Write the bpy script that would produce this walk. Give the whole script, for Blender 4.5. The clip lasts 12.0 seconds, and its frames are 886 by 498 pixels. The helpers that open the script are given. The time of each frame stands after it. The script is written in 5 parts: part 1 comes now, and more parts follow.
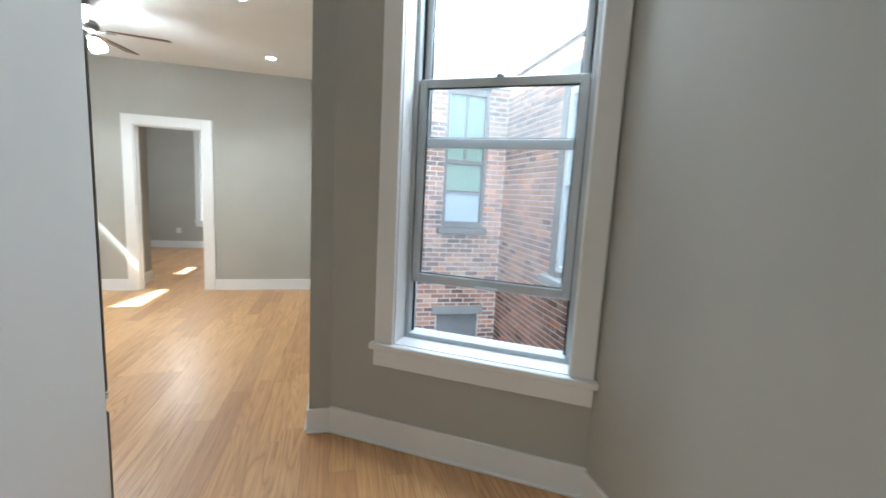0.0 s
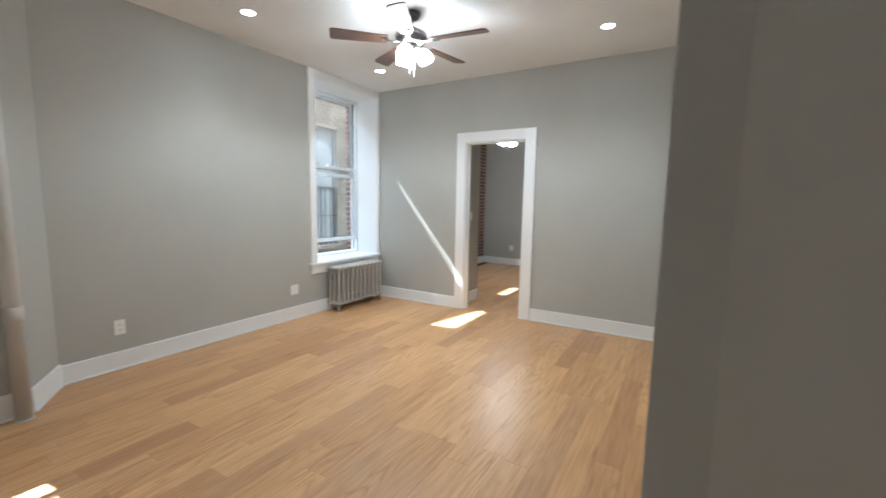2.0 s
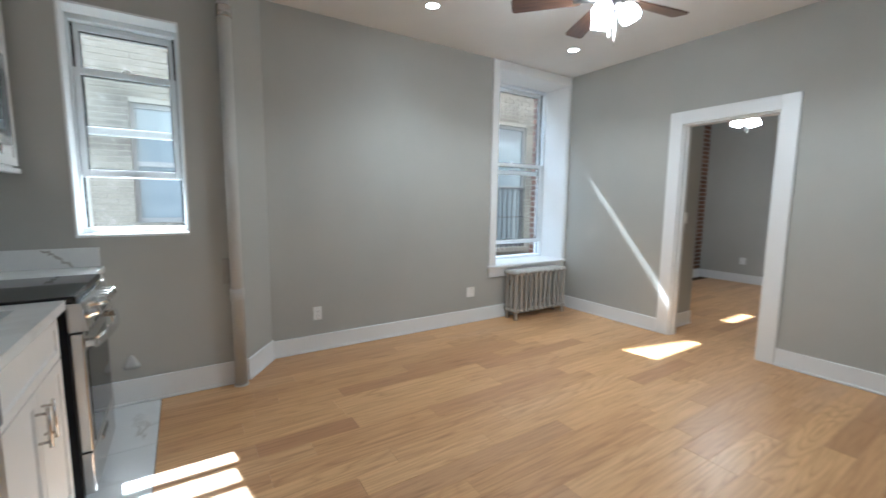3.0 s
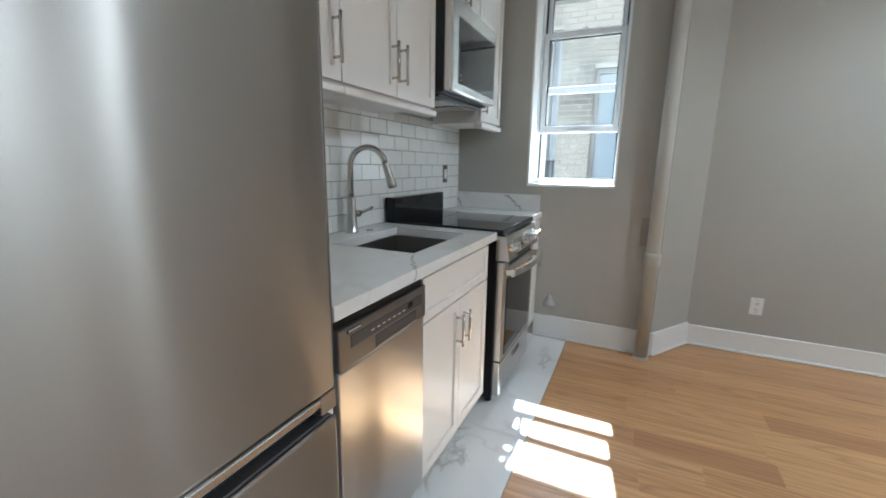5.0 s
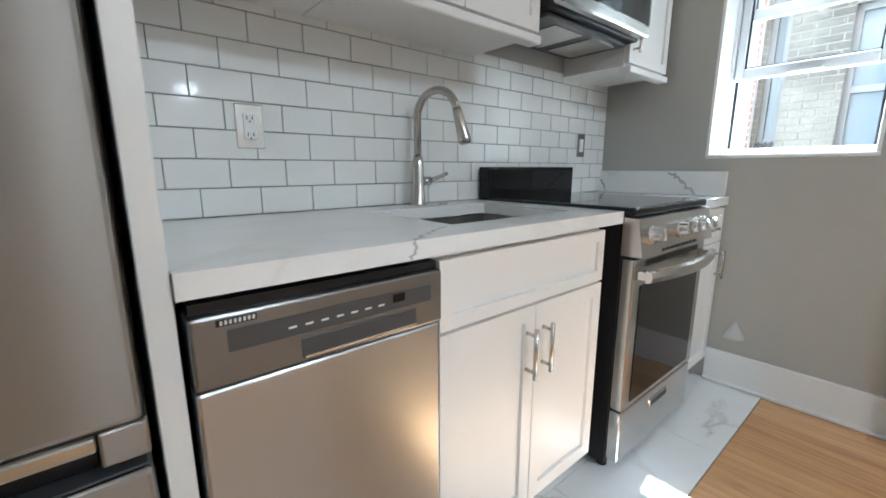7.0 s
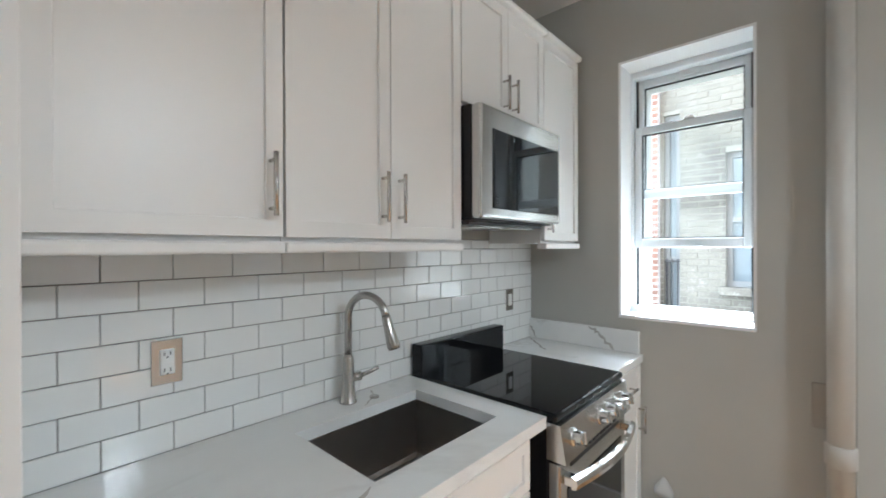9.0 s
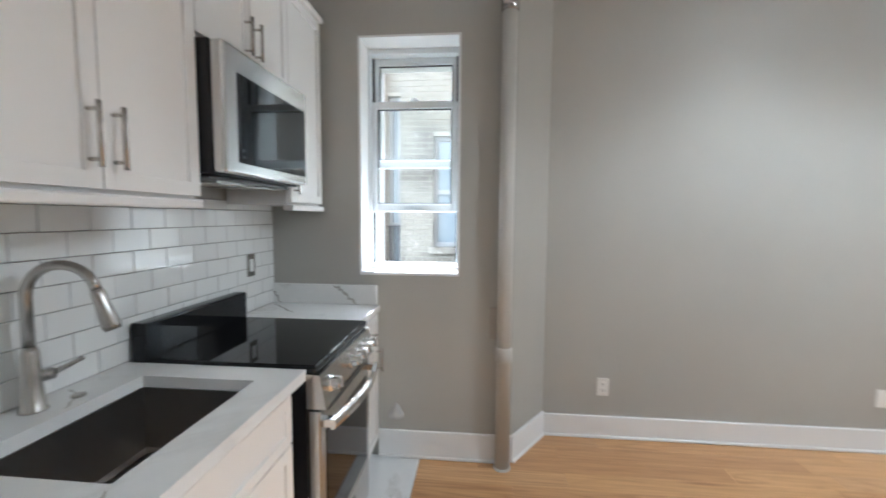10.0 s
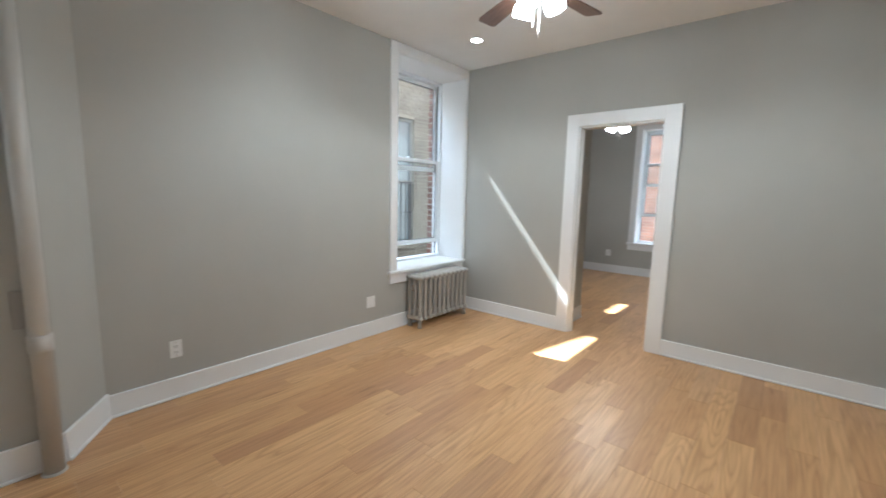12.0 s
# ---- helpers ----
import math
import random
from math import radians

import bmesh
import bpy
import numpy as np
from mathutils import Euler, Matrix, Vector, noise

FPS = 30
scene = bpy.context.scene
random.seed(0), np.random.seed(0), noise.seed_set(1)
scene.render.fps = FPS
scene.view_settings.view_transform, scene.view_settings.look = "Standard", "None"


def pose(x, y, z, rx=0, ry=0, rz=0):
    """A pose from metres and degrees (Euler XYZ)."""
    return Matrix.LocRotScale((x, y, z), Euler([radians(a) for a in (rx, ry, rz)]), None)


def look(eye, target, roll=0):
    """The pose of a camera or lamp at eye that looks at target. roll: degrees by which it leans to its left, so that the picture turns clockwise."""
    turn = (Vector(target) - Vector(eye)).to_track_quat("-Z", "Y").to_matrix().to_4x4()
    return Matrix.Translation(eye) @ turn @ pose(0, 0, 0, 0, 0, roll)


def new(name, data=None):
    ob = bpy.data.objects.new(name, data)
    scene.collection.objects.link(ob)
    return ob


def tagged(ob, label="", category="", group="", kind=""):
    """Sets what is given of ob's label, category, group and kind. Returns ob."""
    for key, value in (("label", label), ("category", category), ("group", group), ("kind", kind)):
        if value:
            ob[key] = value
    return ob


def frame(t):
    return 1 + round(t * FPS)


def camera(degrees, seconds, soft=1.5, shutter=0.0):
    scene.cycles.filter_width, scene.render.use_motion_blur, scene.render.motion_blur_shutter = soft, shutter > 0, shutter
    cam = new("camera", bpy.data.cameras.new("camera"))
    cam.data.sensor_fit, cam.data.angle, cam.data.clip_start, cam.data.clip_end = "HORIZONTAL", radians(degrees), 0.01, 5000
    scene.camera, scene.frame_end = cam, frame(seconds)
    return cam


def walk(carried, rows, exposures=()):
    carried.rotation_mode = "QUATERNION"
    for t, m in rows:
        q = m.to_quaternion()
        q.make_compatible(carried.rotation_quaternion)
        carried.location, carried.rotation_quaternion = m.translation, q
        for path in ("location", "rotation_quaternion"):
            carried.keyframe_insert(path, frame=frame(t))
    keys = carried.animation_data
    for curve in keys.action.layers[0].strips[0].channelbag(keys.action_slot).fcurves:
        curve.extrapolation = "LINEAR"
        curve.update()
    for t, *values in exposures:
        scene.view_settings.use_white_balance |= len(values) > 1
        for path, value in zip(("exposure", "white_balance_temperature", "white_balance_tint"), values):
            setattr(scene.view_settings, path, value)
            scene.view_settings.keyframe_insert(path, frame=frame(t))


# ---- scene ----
cam = camera(94.9, 12.0, soft=1.6, shutter=0.3)
PATH = [
    (0, (0.255, 0.164, 1.421), (0.74, 2.086, 1.158), 3.0),
    (0.5, (0.328, 0.543, 1.415), (0.438, 2.527, 1.194), 3.2),
    (1, (0.344, 0.926, 1.416), (0.133, 2.9, 1.180), 2.7),
    (1.5, (0.238, 1.296, 1.405), (-0.328, 3.199, 1.165), 2.0),
    (2, (0.132, 1.551, 1.367), (-0.886, 3.257, 1.135), 1.0),
    (2.5, (0.046, 1.793, 1.345), (-1.358, 3.198, 1.113), 0.9),
    (3, (-0.111, 1.966, 1.325), (-1.784, 3.037, 1.094), 0.6),
    (3.5, (-0.231, 2.065, 1.321), (-2.15, 2.578, 1.083), 0.3),
    (3.7, (-0.3, 2.097, 1.318), (-2.27, 2.335, 1.07), 0.5),
    (5.3, (-0.504, 2.131, 1.17), (-2.202, 1.179, 0.71), 1.1),
    (5.5, (-0.574, 2.118, 1.123), (-2.221, 1.096, 0.628), 1.3),
    (6, (-0.748, 2.107, 1.053), (-2.237, 0.883, 0.517), 0.8),
    (6.5, (-0.929, 2.116, 1.03), (-2.249, 0.698, 0.53), 0.6),
    (6.7, (-0.987, 2.124, 1.032), (-2.257, 0.649, 0.57), 0.4),
    (8.3, (-1.161, 2.215, 1.299), (-2.502, 0.734, 1.211), -0.4),
    (8.5, (-1.133, 2.208, 1.374), (-2.509, 0.759, 1.273), -0.1),
    (9, (-1.093, 2.183, 1.458), (-2.573, 0.838, 1.453), -0.2),
    (9.5, (-1.066, 2.169, 1.456), (-2.862, 1.294, 1.374), 0.6),
    (10, (-1.008, 2.124, 1.426), (-2.993, 1.94, 1.269), 0.4),
    (10.5, (-0.907, 2.168, 1.404), (-2.86, 2.54, 1.193), 0.8),
    (11, (-0.736, 2.148, 1.408), (-2.546, 2.955, 1.138), 1.3),
    (11.5, (-0.651, 2.132, 1.424), (-2.247, 3.306, 1.148), 1.3),
    (12, (-0.616, 2.069, 1.403), (-1.89, 3.587, 1.136), 1.3),
]
walk(cam, [(t, look(eye, target, roll)) for t, eye, target, roll in PATH], [(0.0, 5.12, 5400, -1), (0.5, 4.88, 5250, 0), (1.0, 4.53, 5600, 2), (1.5, 4.45, 5700, 3), (2.0, 4.75, 5350, 2), (3.0, 4.52, 5150, 1), (3.5, 4.53, 5150, 1), (5.5, 4.76, 5150, 1), (6.5, 4.95, 5100, 1), (8.5, 5.00, 5300, 2), (9.5, 4.91, 5250, 3), (10.0, 4.91, 5250, 4), (10.5, 4.64, 5200, 2), (11.0, 4.46, 5200, 2), (11.5, 4.39, 5300, 2), (12.0, 4.57, 5350, 2)])

# ---- world, sun and lamps ----
world = bpy.data.worlds.new("world")
scene.world = world
world.use_nodes = True
_sky = world.node_tree.nodes.new("ShaderNodeTexSky")
_sky.sky_type, _sky.sun_disc = "NISHITA", False
_sky.sun_elevation, _sky.sun_rotation = radians(50.3), radians(-82.0)
_bg = world.node_tree.nodes["Background"]
_bg.inputs["Strength"].default_value = 0.115
_haze = world.node_tree.nodes.new("ShaderNodeHueSaturation")
_haze.inputs["Saturation"].default_value = 0.28
world.node_tree.links.new(_sky.outputs["Color"], _haze.inputs["Color"])
world.node_tree.links.new(_haze.outputs["Color"], _bg.inputs["Color"])
SUN = Vector((1.0, 0.145, -1.21)).normalized()
sun = new("sun", bpy.data.lights.new("sun", "SUN"))
sun.data.energy, sun.data.angle, sun.data.color = 2.0, radians(0.8), (1.0, 0.95, 0.87)
sun.matrix_world = look((0, 0, 20), Vector((0, 0, 20)) + SUN)

# the sky's light in the opening of the bay window
bay_sky = new("bay_sky_light", bpy.data.lights.new("bay_sky_light", "AREA"))
bay_sky.data.shape, bay_sky.data.size, bay_sky.data.size_y = "RECTANGLE", 0.80, 0.42
bay_sky.data.energy, bay_sky.data.color = 0.45, (1.0, 0.985, 0.96)
bay_sky.matrix_world = look((1.00, 2.36, 2.50), (0.45, 1.45, 1.75))


# ---- materials ----
class Mat:
    """A node material with a Principled shader and short ways to wire it."""

    def __init__(self, name, color=(0.8, 0.8, 0.8), rough=0.5, metal=0.0, spec=0.5):
        self.mat = bpy.data.materials.new(name)
        self.mat.use_nodes = True
        self.nt = self.mat.node_tree
        self.bsdf = self.nt.nodes["Principled BSDF"]
        self.bsdf.inputs["Base Color"].default_value = (*color, 1)
        self.bsdf.inputs["Roughness"].default_value = rough
        self.bsdf.inputs["Metallic"].default_value = metal
        self.bsdf.inputs["Specular IOR Level"].default_value = spec

    def node(self, kind, **sets):
        n = self.nt.nodes.new(kind)
        for key, value in sets.items():
            if key in n.inputs:
                n.inputs[key].default_value = value
        return n

    def link(self, a, b):
        self.nt.links.new(a, b)

    def coords(self, scale=(1, 1, 1), source="Object"):
        tc, mp = self.node("ShaderNodeTexCoord"), self.node("ShaderNodeMapping")
        mp.inputs["Scale"].default_value = scale
        self.link(tc.outputs[source], mp.inputs["Vector"])
        return mp

    def noise(self, vec, scale, detail=4.0, rough=0.55, dist=0.0):
        n = self.node("ShaderNodeTexNoise", Scale=scale, Detail=detail, Roughness=rough, Distortion=dist)
        self.link(vec.outputs[0], n.inputs["Vector"])
        return n

    def ramp(self, fac, stops):
        r = self.node("ShaderNodeValToRGB")
        els = r.color_ramp.elements
        while len(els) < len(stops):
            els.new(0.5)
        for el, (pos, col) in zip(els, stops):
            el.position, el.color = pos, (*col, 1) if len(col) == 3 else col
        self.link(fac, r.inputs["Fac"])
        return r

    def mix(self, fac, a, b, blend="MIX"):
        m = self.node("ShaderNodeMix")
        m.data_type, m.blend_type = "RGBA", blend
        for sock, value in ((m.inputs[0], fac), (m.inputs[6], a), (m.inputs[7], b)):
            if isinstance(value, bpy.types.NodeSocket):
                self.link(value, sock)
            else:
                sock.default_value = value if not isinstance(value, tuple) else (*value, 1)
        return m.outputs[2]

    def color(self, socket):
        self.link(socket, self.bsdf.inputs["Base Color"])

    def rough(self, fac, lo, hi):
        mr = self.node("ShaderNodeMapRange")
        mr.inputs["To Min"].default_value, mr.inputs["To Max"].default_value = lo, hi
        self.link(fac, mr.inputs["Value"])
        self.link(mr.outputs[0], self.bsdf.inputs["Roughness"])

    def bump(self, fac, strength=0.2, dist=0.002):
        b = self.node("ShaderNodeBump", Strength=strength, Distance=dist)
        self.link(fac, b.inputs["Height"])
        self.link(b.outputs["Normal"], self.bsdf.inputs["Normal"])


def paint(name, col, rough=0.5, vary=0.04, bump=0.12):
    """Rolled wall paint: faint blotches and an orange-peel relief."""
    m = Mat(name, col, rough)
    c = m.coords()
    big, fine = m.noise(c, 1.3, 5), m.noise(c, 260, 2)
    lo = tuple(v * (1 - vary) for v in col)
    hi = tuple(min(1, v * (1 + vary)) for v in col)
    m.color(m.ramp(big.outputs["Fac"], [(0.3, lo), (0.7, hi)]).outputs["Color"])
    m.rough(big.outputs["Fac"], rough - 0.05, rough + 0.08)
    m.bump(fine.outputs["Fac"], bump, 0.001)
    return m.mat


def metal(name, col, rough, stretch=(1, 1, 1), vary=0.12, bump=0.02, aniso=0.0, wave=0.0):
    """Brushed metal, its grain stretched one way."""
    m = Mat(name, col, rough, 1.0)
    g = m.noise(m.coords(stretch), 60, 3)
    if aniso:
        tan = m.node("ShaderNodeTangent")
        tan.direction_type, tan.axis = "RADIAL", "Z"
        m.link(tan.outputs[0], m.bsdf.inputs["Tangent"])
        m.bsdf.inputs["Anisotropic"].default_value, m.bsdf.inputs["Anisotropic Rotation"].default_value = aniso, 0.25
    m.rough(g.outputs["Fac"], rough - vary, rough + vary)
    if wave:
        # the slight waviness of thin sheet, upright bands
        w = m.noise(m.coords((1, 0.0, 0.0)), 5.0, 0.0)
        m.bump(w.outputs["Fac"], wave, 0.05)
    elif bump:
        m.bump(g.outputs["Fac"], bump, 0.0005)
    return m.mat


def oak(name):
    m = Mat(name, (0.5, 0.3, 0.15), 0.33)
    info = m.node("ShaderNodeObjectInfo")
    geo = m.node("ShaderNodeNewGeometry")
    add = m.node("ShaderNodeMath")
    m.link(info.outputs["Random"], add.inputs[0])
    m.link(geo.outputs["Random Per Island"], add.inputs[1])
    one = m.node("ShaderNodeMath")
    one.operation = "FRACT"
    m.link(add.outputs[0], one.inputs[0])
    rnd = one.outputs[0]
    tc = m.node("ShaderNodeTexCoord")
    shift = m.node("ShaderNodeCombineXYZ")
    mul = m.node("ShaderNodeMath")
    mul.operation = "MULTIPLY"
    mul.inputs[1].default_value = 37.0
    m.link(rnd, mul.inputs[0])
    for s in ("X", "Y"):
        m.link(mul.outputs[0], shift.inputs[s])
    vec = m.node("ShaderNodeVectorMath")
    geo_pos = geo.outputs["Position"]
    m.link(geo_pos, vec.inputs[0])
    m.link(shift.outputs[0], vec.inputs[1])
    mp = m.node("ShaderNodeMapping")
    mp.inputs["Scale"].default_value = (1, 0.028, 1)
    m.link(vec.outputs[0], mp.inputs["Vector"])
    wide = m.node("ShaderNodeMapping")
    wide.inputs["Scale"].default_value = (1, 0.085, 1)
    m.link(vec.outputs[0], wide.inputs["Vector"])
    cath = m.noise(wide, 6.5, 1.6, 0.45, 0.25)
    rings = m.node("ShaderNodeMath")
    rings.operation = "MULTIPLY"
    rings.inputs[1].default_value = 15.0
    m.link(cath.outputs["Fac"], rings.inputs[0])
    fr = m.node("ShaderNodeMath")
    fr.operation = "PINGPONG"
    fr.inputs[1].default_value = 0.5
    m.link(rings.outputs[0], fr.inputs[0])
    grain = m.noise(mp, 80, 3, 0.6)
    tone = m.ramp(rnd, [(0.0, (0.47, 0.25, 0.115)), (0.08, (0.57, 0.325, 0.15)), (0.45, (0.62, 0.36, 0.165)), (0.82, (0.69, 0.415, 0.195)), (0.93, (0.62, 0.375, 0.19)), (1.0, (0.48, 0.265, 0.12))])
    ring_col = m.ramp(fr.outputs[0], [(0.0, (0.60, 0.52, 0.44)), (0.12, (0.85, 0.81, 0.76)), (0.34, (1, 1, 1))])
    # flat-sawn boards show their rings more than the others
    much = m.ramp(rnd, [(0.0, (0.10, 0.10, 0.10)), (0.35, (0.65, 0.65, 0.65)), (0.55, (0.10, 0.10, 0.10)), (0.78, (0.6, 0.6, 0.6)), (1.0, (0.2, 0.2, 0.2))])
    col = m.mix(much.outputs["Color"], tone.outputs["Color"], ring_col.outputs["Color"], "MULTIPLY")
    streak = m.node("ShaderNodeMapping")
    streak.inputs["Scale"].default_value = (1, 0.09, 1)
    m.link(vec.outputs[0], streak.inputs["Vector"])
    mineral = m.ramp(m.noise(streak, 16, 2, 0.5).outputs["Fac"], [(0.66, (1, 1, 1)), (0.76, (0.52, 0.43, 0.36))])
    col = m.mix(0.8, col, mineral.outputs["Color"], "MULTIPLY")
    gcol = m.ramp(grain.outputs["Fac"], [(0.36, (0.62, 0.585, 0.54)), (0.58, (1, 1, 1))])
    col = m.mix(0.55, col, gcol.outputs["Color"], "MULTIPLY")
    m.color(col)
    m.rough(grain.outputs["Fac"], 0.40, 0.28)
    m.bump(grain.outputs["Fac"], 0.10, 0.0008)
    return m.mat


def marble(name, col=(0.82, 0.82, 0.81), rough=0.12, scale=1.0, amount=0.75):
    m = Mat(name, col, rough)
    c = m.coords((scale, scale, scale))
    geo = m.node("ShaderNodeNewGeometry")
    m.link(geo.outputs["Position"], c.inputs["Vector"])
    big = m.noise(c, 1.15, 6, 0.55, 1.6)
    dis = m.node("ShaderNodeMath")
    dis.operation = "SUBTRACT"
    dis.inputs[1].default_value = 0.5
    m.link(big.outputs["Fac"], dis.inputs[0])
    ab = m.node("ShaderNodeMath")
    ab.operation = "ABSOLUTE"
    m.link(dis.outputs[0], ab.inputs[0])
    patch = m.noise(c, 2.3, 3)
    vein = m.ramp(ab.outputs[0], [(0.0, (1, 1, 1)), (0.012, (0.55, 0.55, 0.55)), (0.03, (0, 0, 0))])
    where = m.ramp(patch.outputs["Fac"], [(0.45, (0, 0, 0)), (0.62, (amount, amount, amount))])
    fac = m.mix(1.0, vein.outputs["Color"], where.outputs["Color"], "MULTIPLY")
    cloud = m.noise(c, 6, 5)
    base = m.ramp(cloud.outputs["Fac"], [(0.3, tuple(v * 0.95 for v in col)), (0.7, col)])
    m.color(m.mix(fac, base.outputs["Color"], (0.36, 0.34, 0.31)))
    return m.mat


def brick_mat(name, stops, rough=0.85):
    m = Mat(name, stops[0][1], rough)
    info, geo = m.node("ShaderNodeObjectInfo"), m.node("ShaderNodeNewGeometry")
    add = m.node("ShaderNodeMath")
    m.link(info.outputs["Random"], add.inputs[0])
    m.link(geo.outputs["Random Per Island"], add.inputs[1])
    one = m.node("ShaderNodeMath")
    one.operation = "FRACT"
    m.link(add.outputs[0], one.inputs[0])
    c = m.coords()
    m.link(geo.outputs["Position"], c.inputs["Vector"])
    fine, soot = m.noise(c, 45, 5, 0.7), m.noise(c, 0.9, 5, 0.6)
    tone = m.ramp(one.outputs[0], stops)
    g = m.ramp(fine.outputs["Fac"], [(0.3, (0.62, 0.6, 0.58)), (0.65, (1.1, 1.08, 1.05))])
    col = m.mix(0.8, tone.outputs["Color"], g.outputs["Color"], "MULTIPLY")
    s = m.ramp(soot.outputs["Fac"], [(0.36, (0.34, 0.33, 0.33)), (0.56, (1, 1, 1))])
    col = m.mix(0.8, col, s.outputs["Color"], "MULTIPLY")
    lime = m.ramp(m.noise(c, 7, 6, 0.75).outputs["Fac"], [(0.56, (0, 0, 0)), (0.72, (0.45, 0.45, 0.45))])
    col = m.mix(lime.outputs["Color"], col, (0.55, 0.52, 0.49))
    m.color(col)
    m.bump(fine.outputs["Fac"], 0.5, 0.004)
    return m.mat


def glass(name, gloss=0.07, tint=(0.975, 0.985, 0.982), dirt=0.03):
    m = Mat(name)
    m.nt.nodes.remove(m.bsdf)
    out = m.nt.nodes["Material Output"]
    tr, gl, mx = m.node("ShaderNodeBsdfTransparent"), m.node("ShaderNodeBsdfGlossy"), m.node("ShaderNodeMixShader")
    tr.inputs["Color"].default_value = (*tint, 1)
    gl.inputs["Roughness"].default_value = 0.01
    lw = m.node("ShaderNodeLayerWeight", Blend=0.5)
    up = m.node("ShaderNodeMath")
    up.operation = "POWER"
    up.inputs[1].default_value = 4.0
    m.link(lw.outputs["Facing"], up.inputs[0])
    mr = m.node("ShaderNodeMapRange")
    mr.inputs["To Min"].default_value, mr.inputs["To Max"].default_value = gloss * 0.4, 0.5
    m.link(up.outputs[0], mr.inputs["Value"])
    m.link(mr.outputs[0], mx.inputs["Fac"])
    # a thin film of dust scatters a little of the daylight
    dust, film = m.node("ShaderNodeBsdfTranslucent"), m.node("ShaderNodeMixShader")
    dust.inputs["Color"].default_value = (0.8, 0.8, 0.8, 1)
    spots = m.noise(m.coords(), 3.0, 5, 0.6)
    share = m.node("ShaderNodeMapRange")
    share.inputs["To Min"].default_value, share.inputs["To Max"].default_value = 0.4 * dirt, 1.6 * dirt
    m.link(spots.outputs["Fac"], share.inputs["Value"])
    m.link(share.outputs[0], film.inputs["Fac"])
    m.link(tr.outputs[0], film.inputs[1])
    m.link(dust.outputs[0], film.inputs[2])
    m.link(film.outputs[0], mx.inputs[1])
    m.link(gl.outputs[0], mx.inputs[2])
    m.link(mx.outputs[0], out.inputs["Surface"])
    return m.mat


def glow(name, col, strength):
    m = Mat(name, col, 0.4)
    m.bsdf.inputs["Emission Color"].default_value = (*col, 1)
    m.bsdf.inputs["Emission Strength"].default_value = strength
    return m.mat


M_WALL = paint("grey_wall_paint", (0.420, 0.412, 0.378), 0.62)
M_CEIL = paint("ceiling_paint", (0.78, 0.77, 0.75), 0.8)
M_TRIM = paint("white_trim_paint", (0.80, 0.80, 0.795), 0.32, 0.02, 0.04)
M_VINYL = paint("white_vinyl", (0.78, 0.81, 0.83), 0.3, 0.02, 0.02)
# the same white vinyl with shade in its colour, for the bay frame
M_SHADEVINYL = paint("shaded_white_vinyl", (0.50, 0.53, 0.55), 0.35, 0.03, 0.02)
M_CAB = paint("cabinet_lacquer", (0.80, 0.785, 0.76), 0.34, 0.02, 0.03)
M_PIPE = paint("grey_pipe_paint", (0.52, 0.505, 0.47), 0.45, 0.1, 0.3)
M_RAD = paint("taupe_radiator_paint", (0.40, 0.375, 0.335), 0.42, 0.08, 0.25)
M_OAK = oak("oak_floorboard")
M_SUB = Mat("dark_subfloor", (0.05, 0.035, 0.02), 0.9).mat
M_QUARTZ = marble("veined_quartz", (0.82, 0.82, 0.805), 0.17, 1.05, 0.16)
M_QUARTZV = marble("heavily_veined_quartz", (0.80, 0.80, 0.785), 0.12, 1.6, 0.35)
M_MARBLE = marble("marble_floor_tile", (0.80, 0.81, 0.81), 0.12, 1.0, 0.6)
M_TILE = Mat("white_glazed_tile", (0.80, 0.80, 0.78), 0.08).mat
M_GROUT = paint("grey_grout", (0.26, 0.25, 0.23), 0.9)
M_STEEL = metal("brushed_steel", (0.315, 0.302, 0.284), 0.38, (0.6, 0.6, 30), 0.008, 0.0, 0.88, 0.75)
M_STEELD = metal("bright_brushed_steel", (0.46, 0.468, 0.476), 0.31, (0.6, 0.6, 30), 0.008, 0.0, 0.4, 0.6)
M_STEELH = metal("brushed_steel_flat", (0.60, 0.59, 0.575), 0.24, (0.6, 0.6, 30), 0.04, 0.008, 0.6)
M_NICKEL = Mat("brushed_nickel", (0.52, 0.495, 0.465), 0.26, 1.0).mat
M_SINK = metal("satin_sink_steel", (0.42, 0.40, 0.38), 0.34, (0.5, 20, 1), 0.04, 0.0)
M_PANEL = metal("dark_brushed_steel", (0.21, 0.205, 0.20), 0.34, (0.6, 0.6, 30), 0.04, 0.008, 0.5)
M_CHROME = metal("polished_steel", (0.72, 0.72, 0.71), 0.12, (1, 1, 1), 0.04, 0.0)
M_BLACK = Mat("black_plastic", (0.010, 0.010, 0.011), 0.3, 0.0, 0.3).mat
M_BGLASS = Mat("black_ceramic_glass", (0.006, 0.006, 0.007), 0.04, 0.0, 0.32).mat
M_DKGREY = Mat("dark_grey_plastic", (0.06, 0.06, 0.062), 0.4).mat
M_PLATE = Mat("white_plastic", (0.80, 0.80, 0.78), 0.3).mat
M_GLASS = glass("window_glass", dirt=0.004)
M_DUSTY = glass("dusty_window_glass", dirt=0.065)
M_BULB = glow("lit_frosted_glass", (1.0, 0.96, 0.91), 2.9)
M_LED = glow("lit_led_diffuser", (1.0, 0.96, 0.9), 3.0)
M_RUBBER = Mat("black_rubber", (0.015, 0.015, 0.015), 0.7).mat


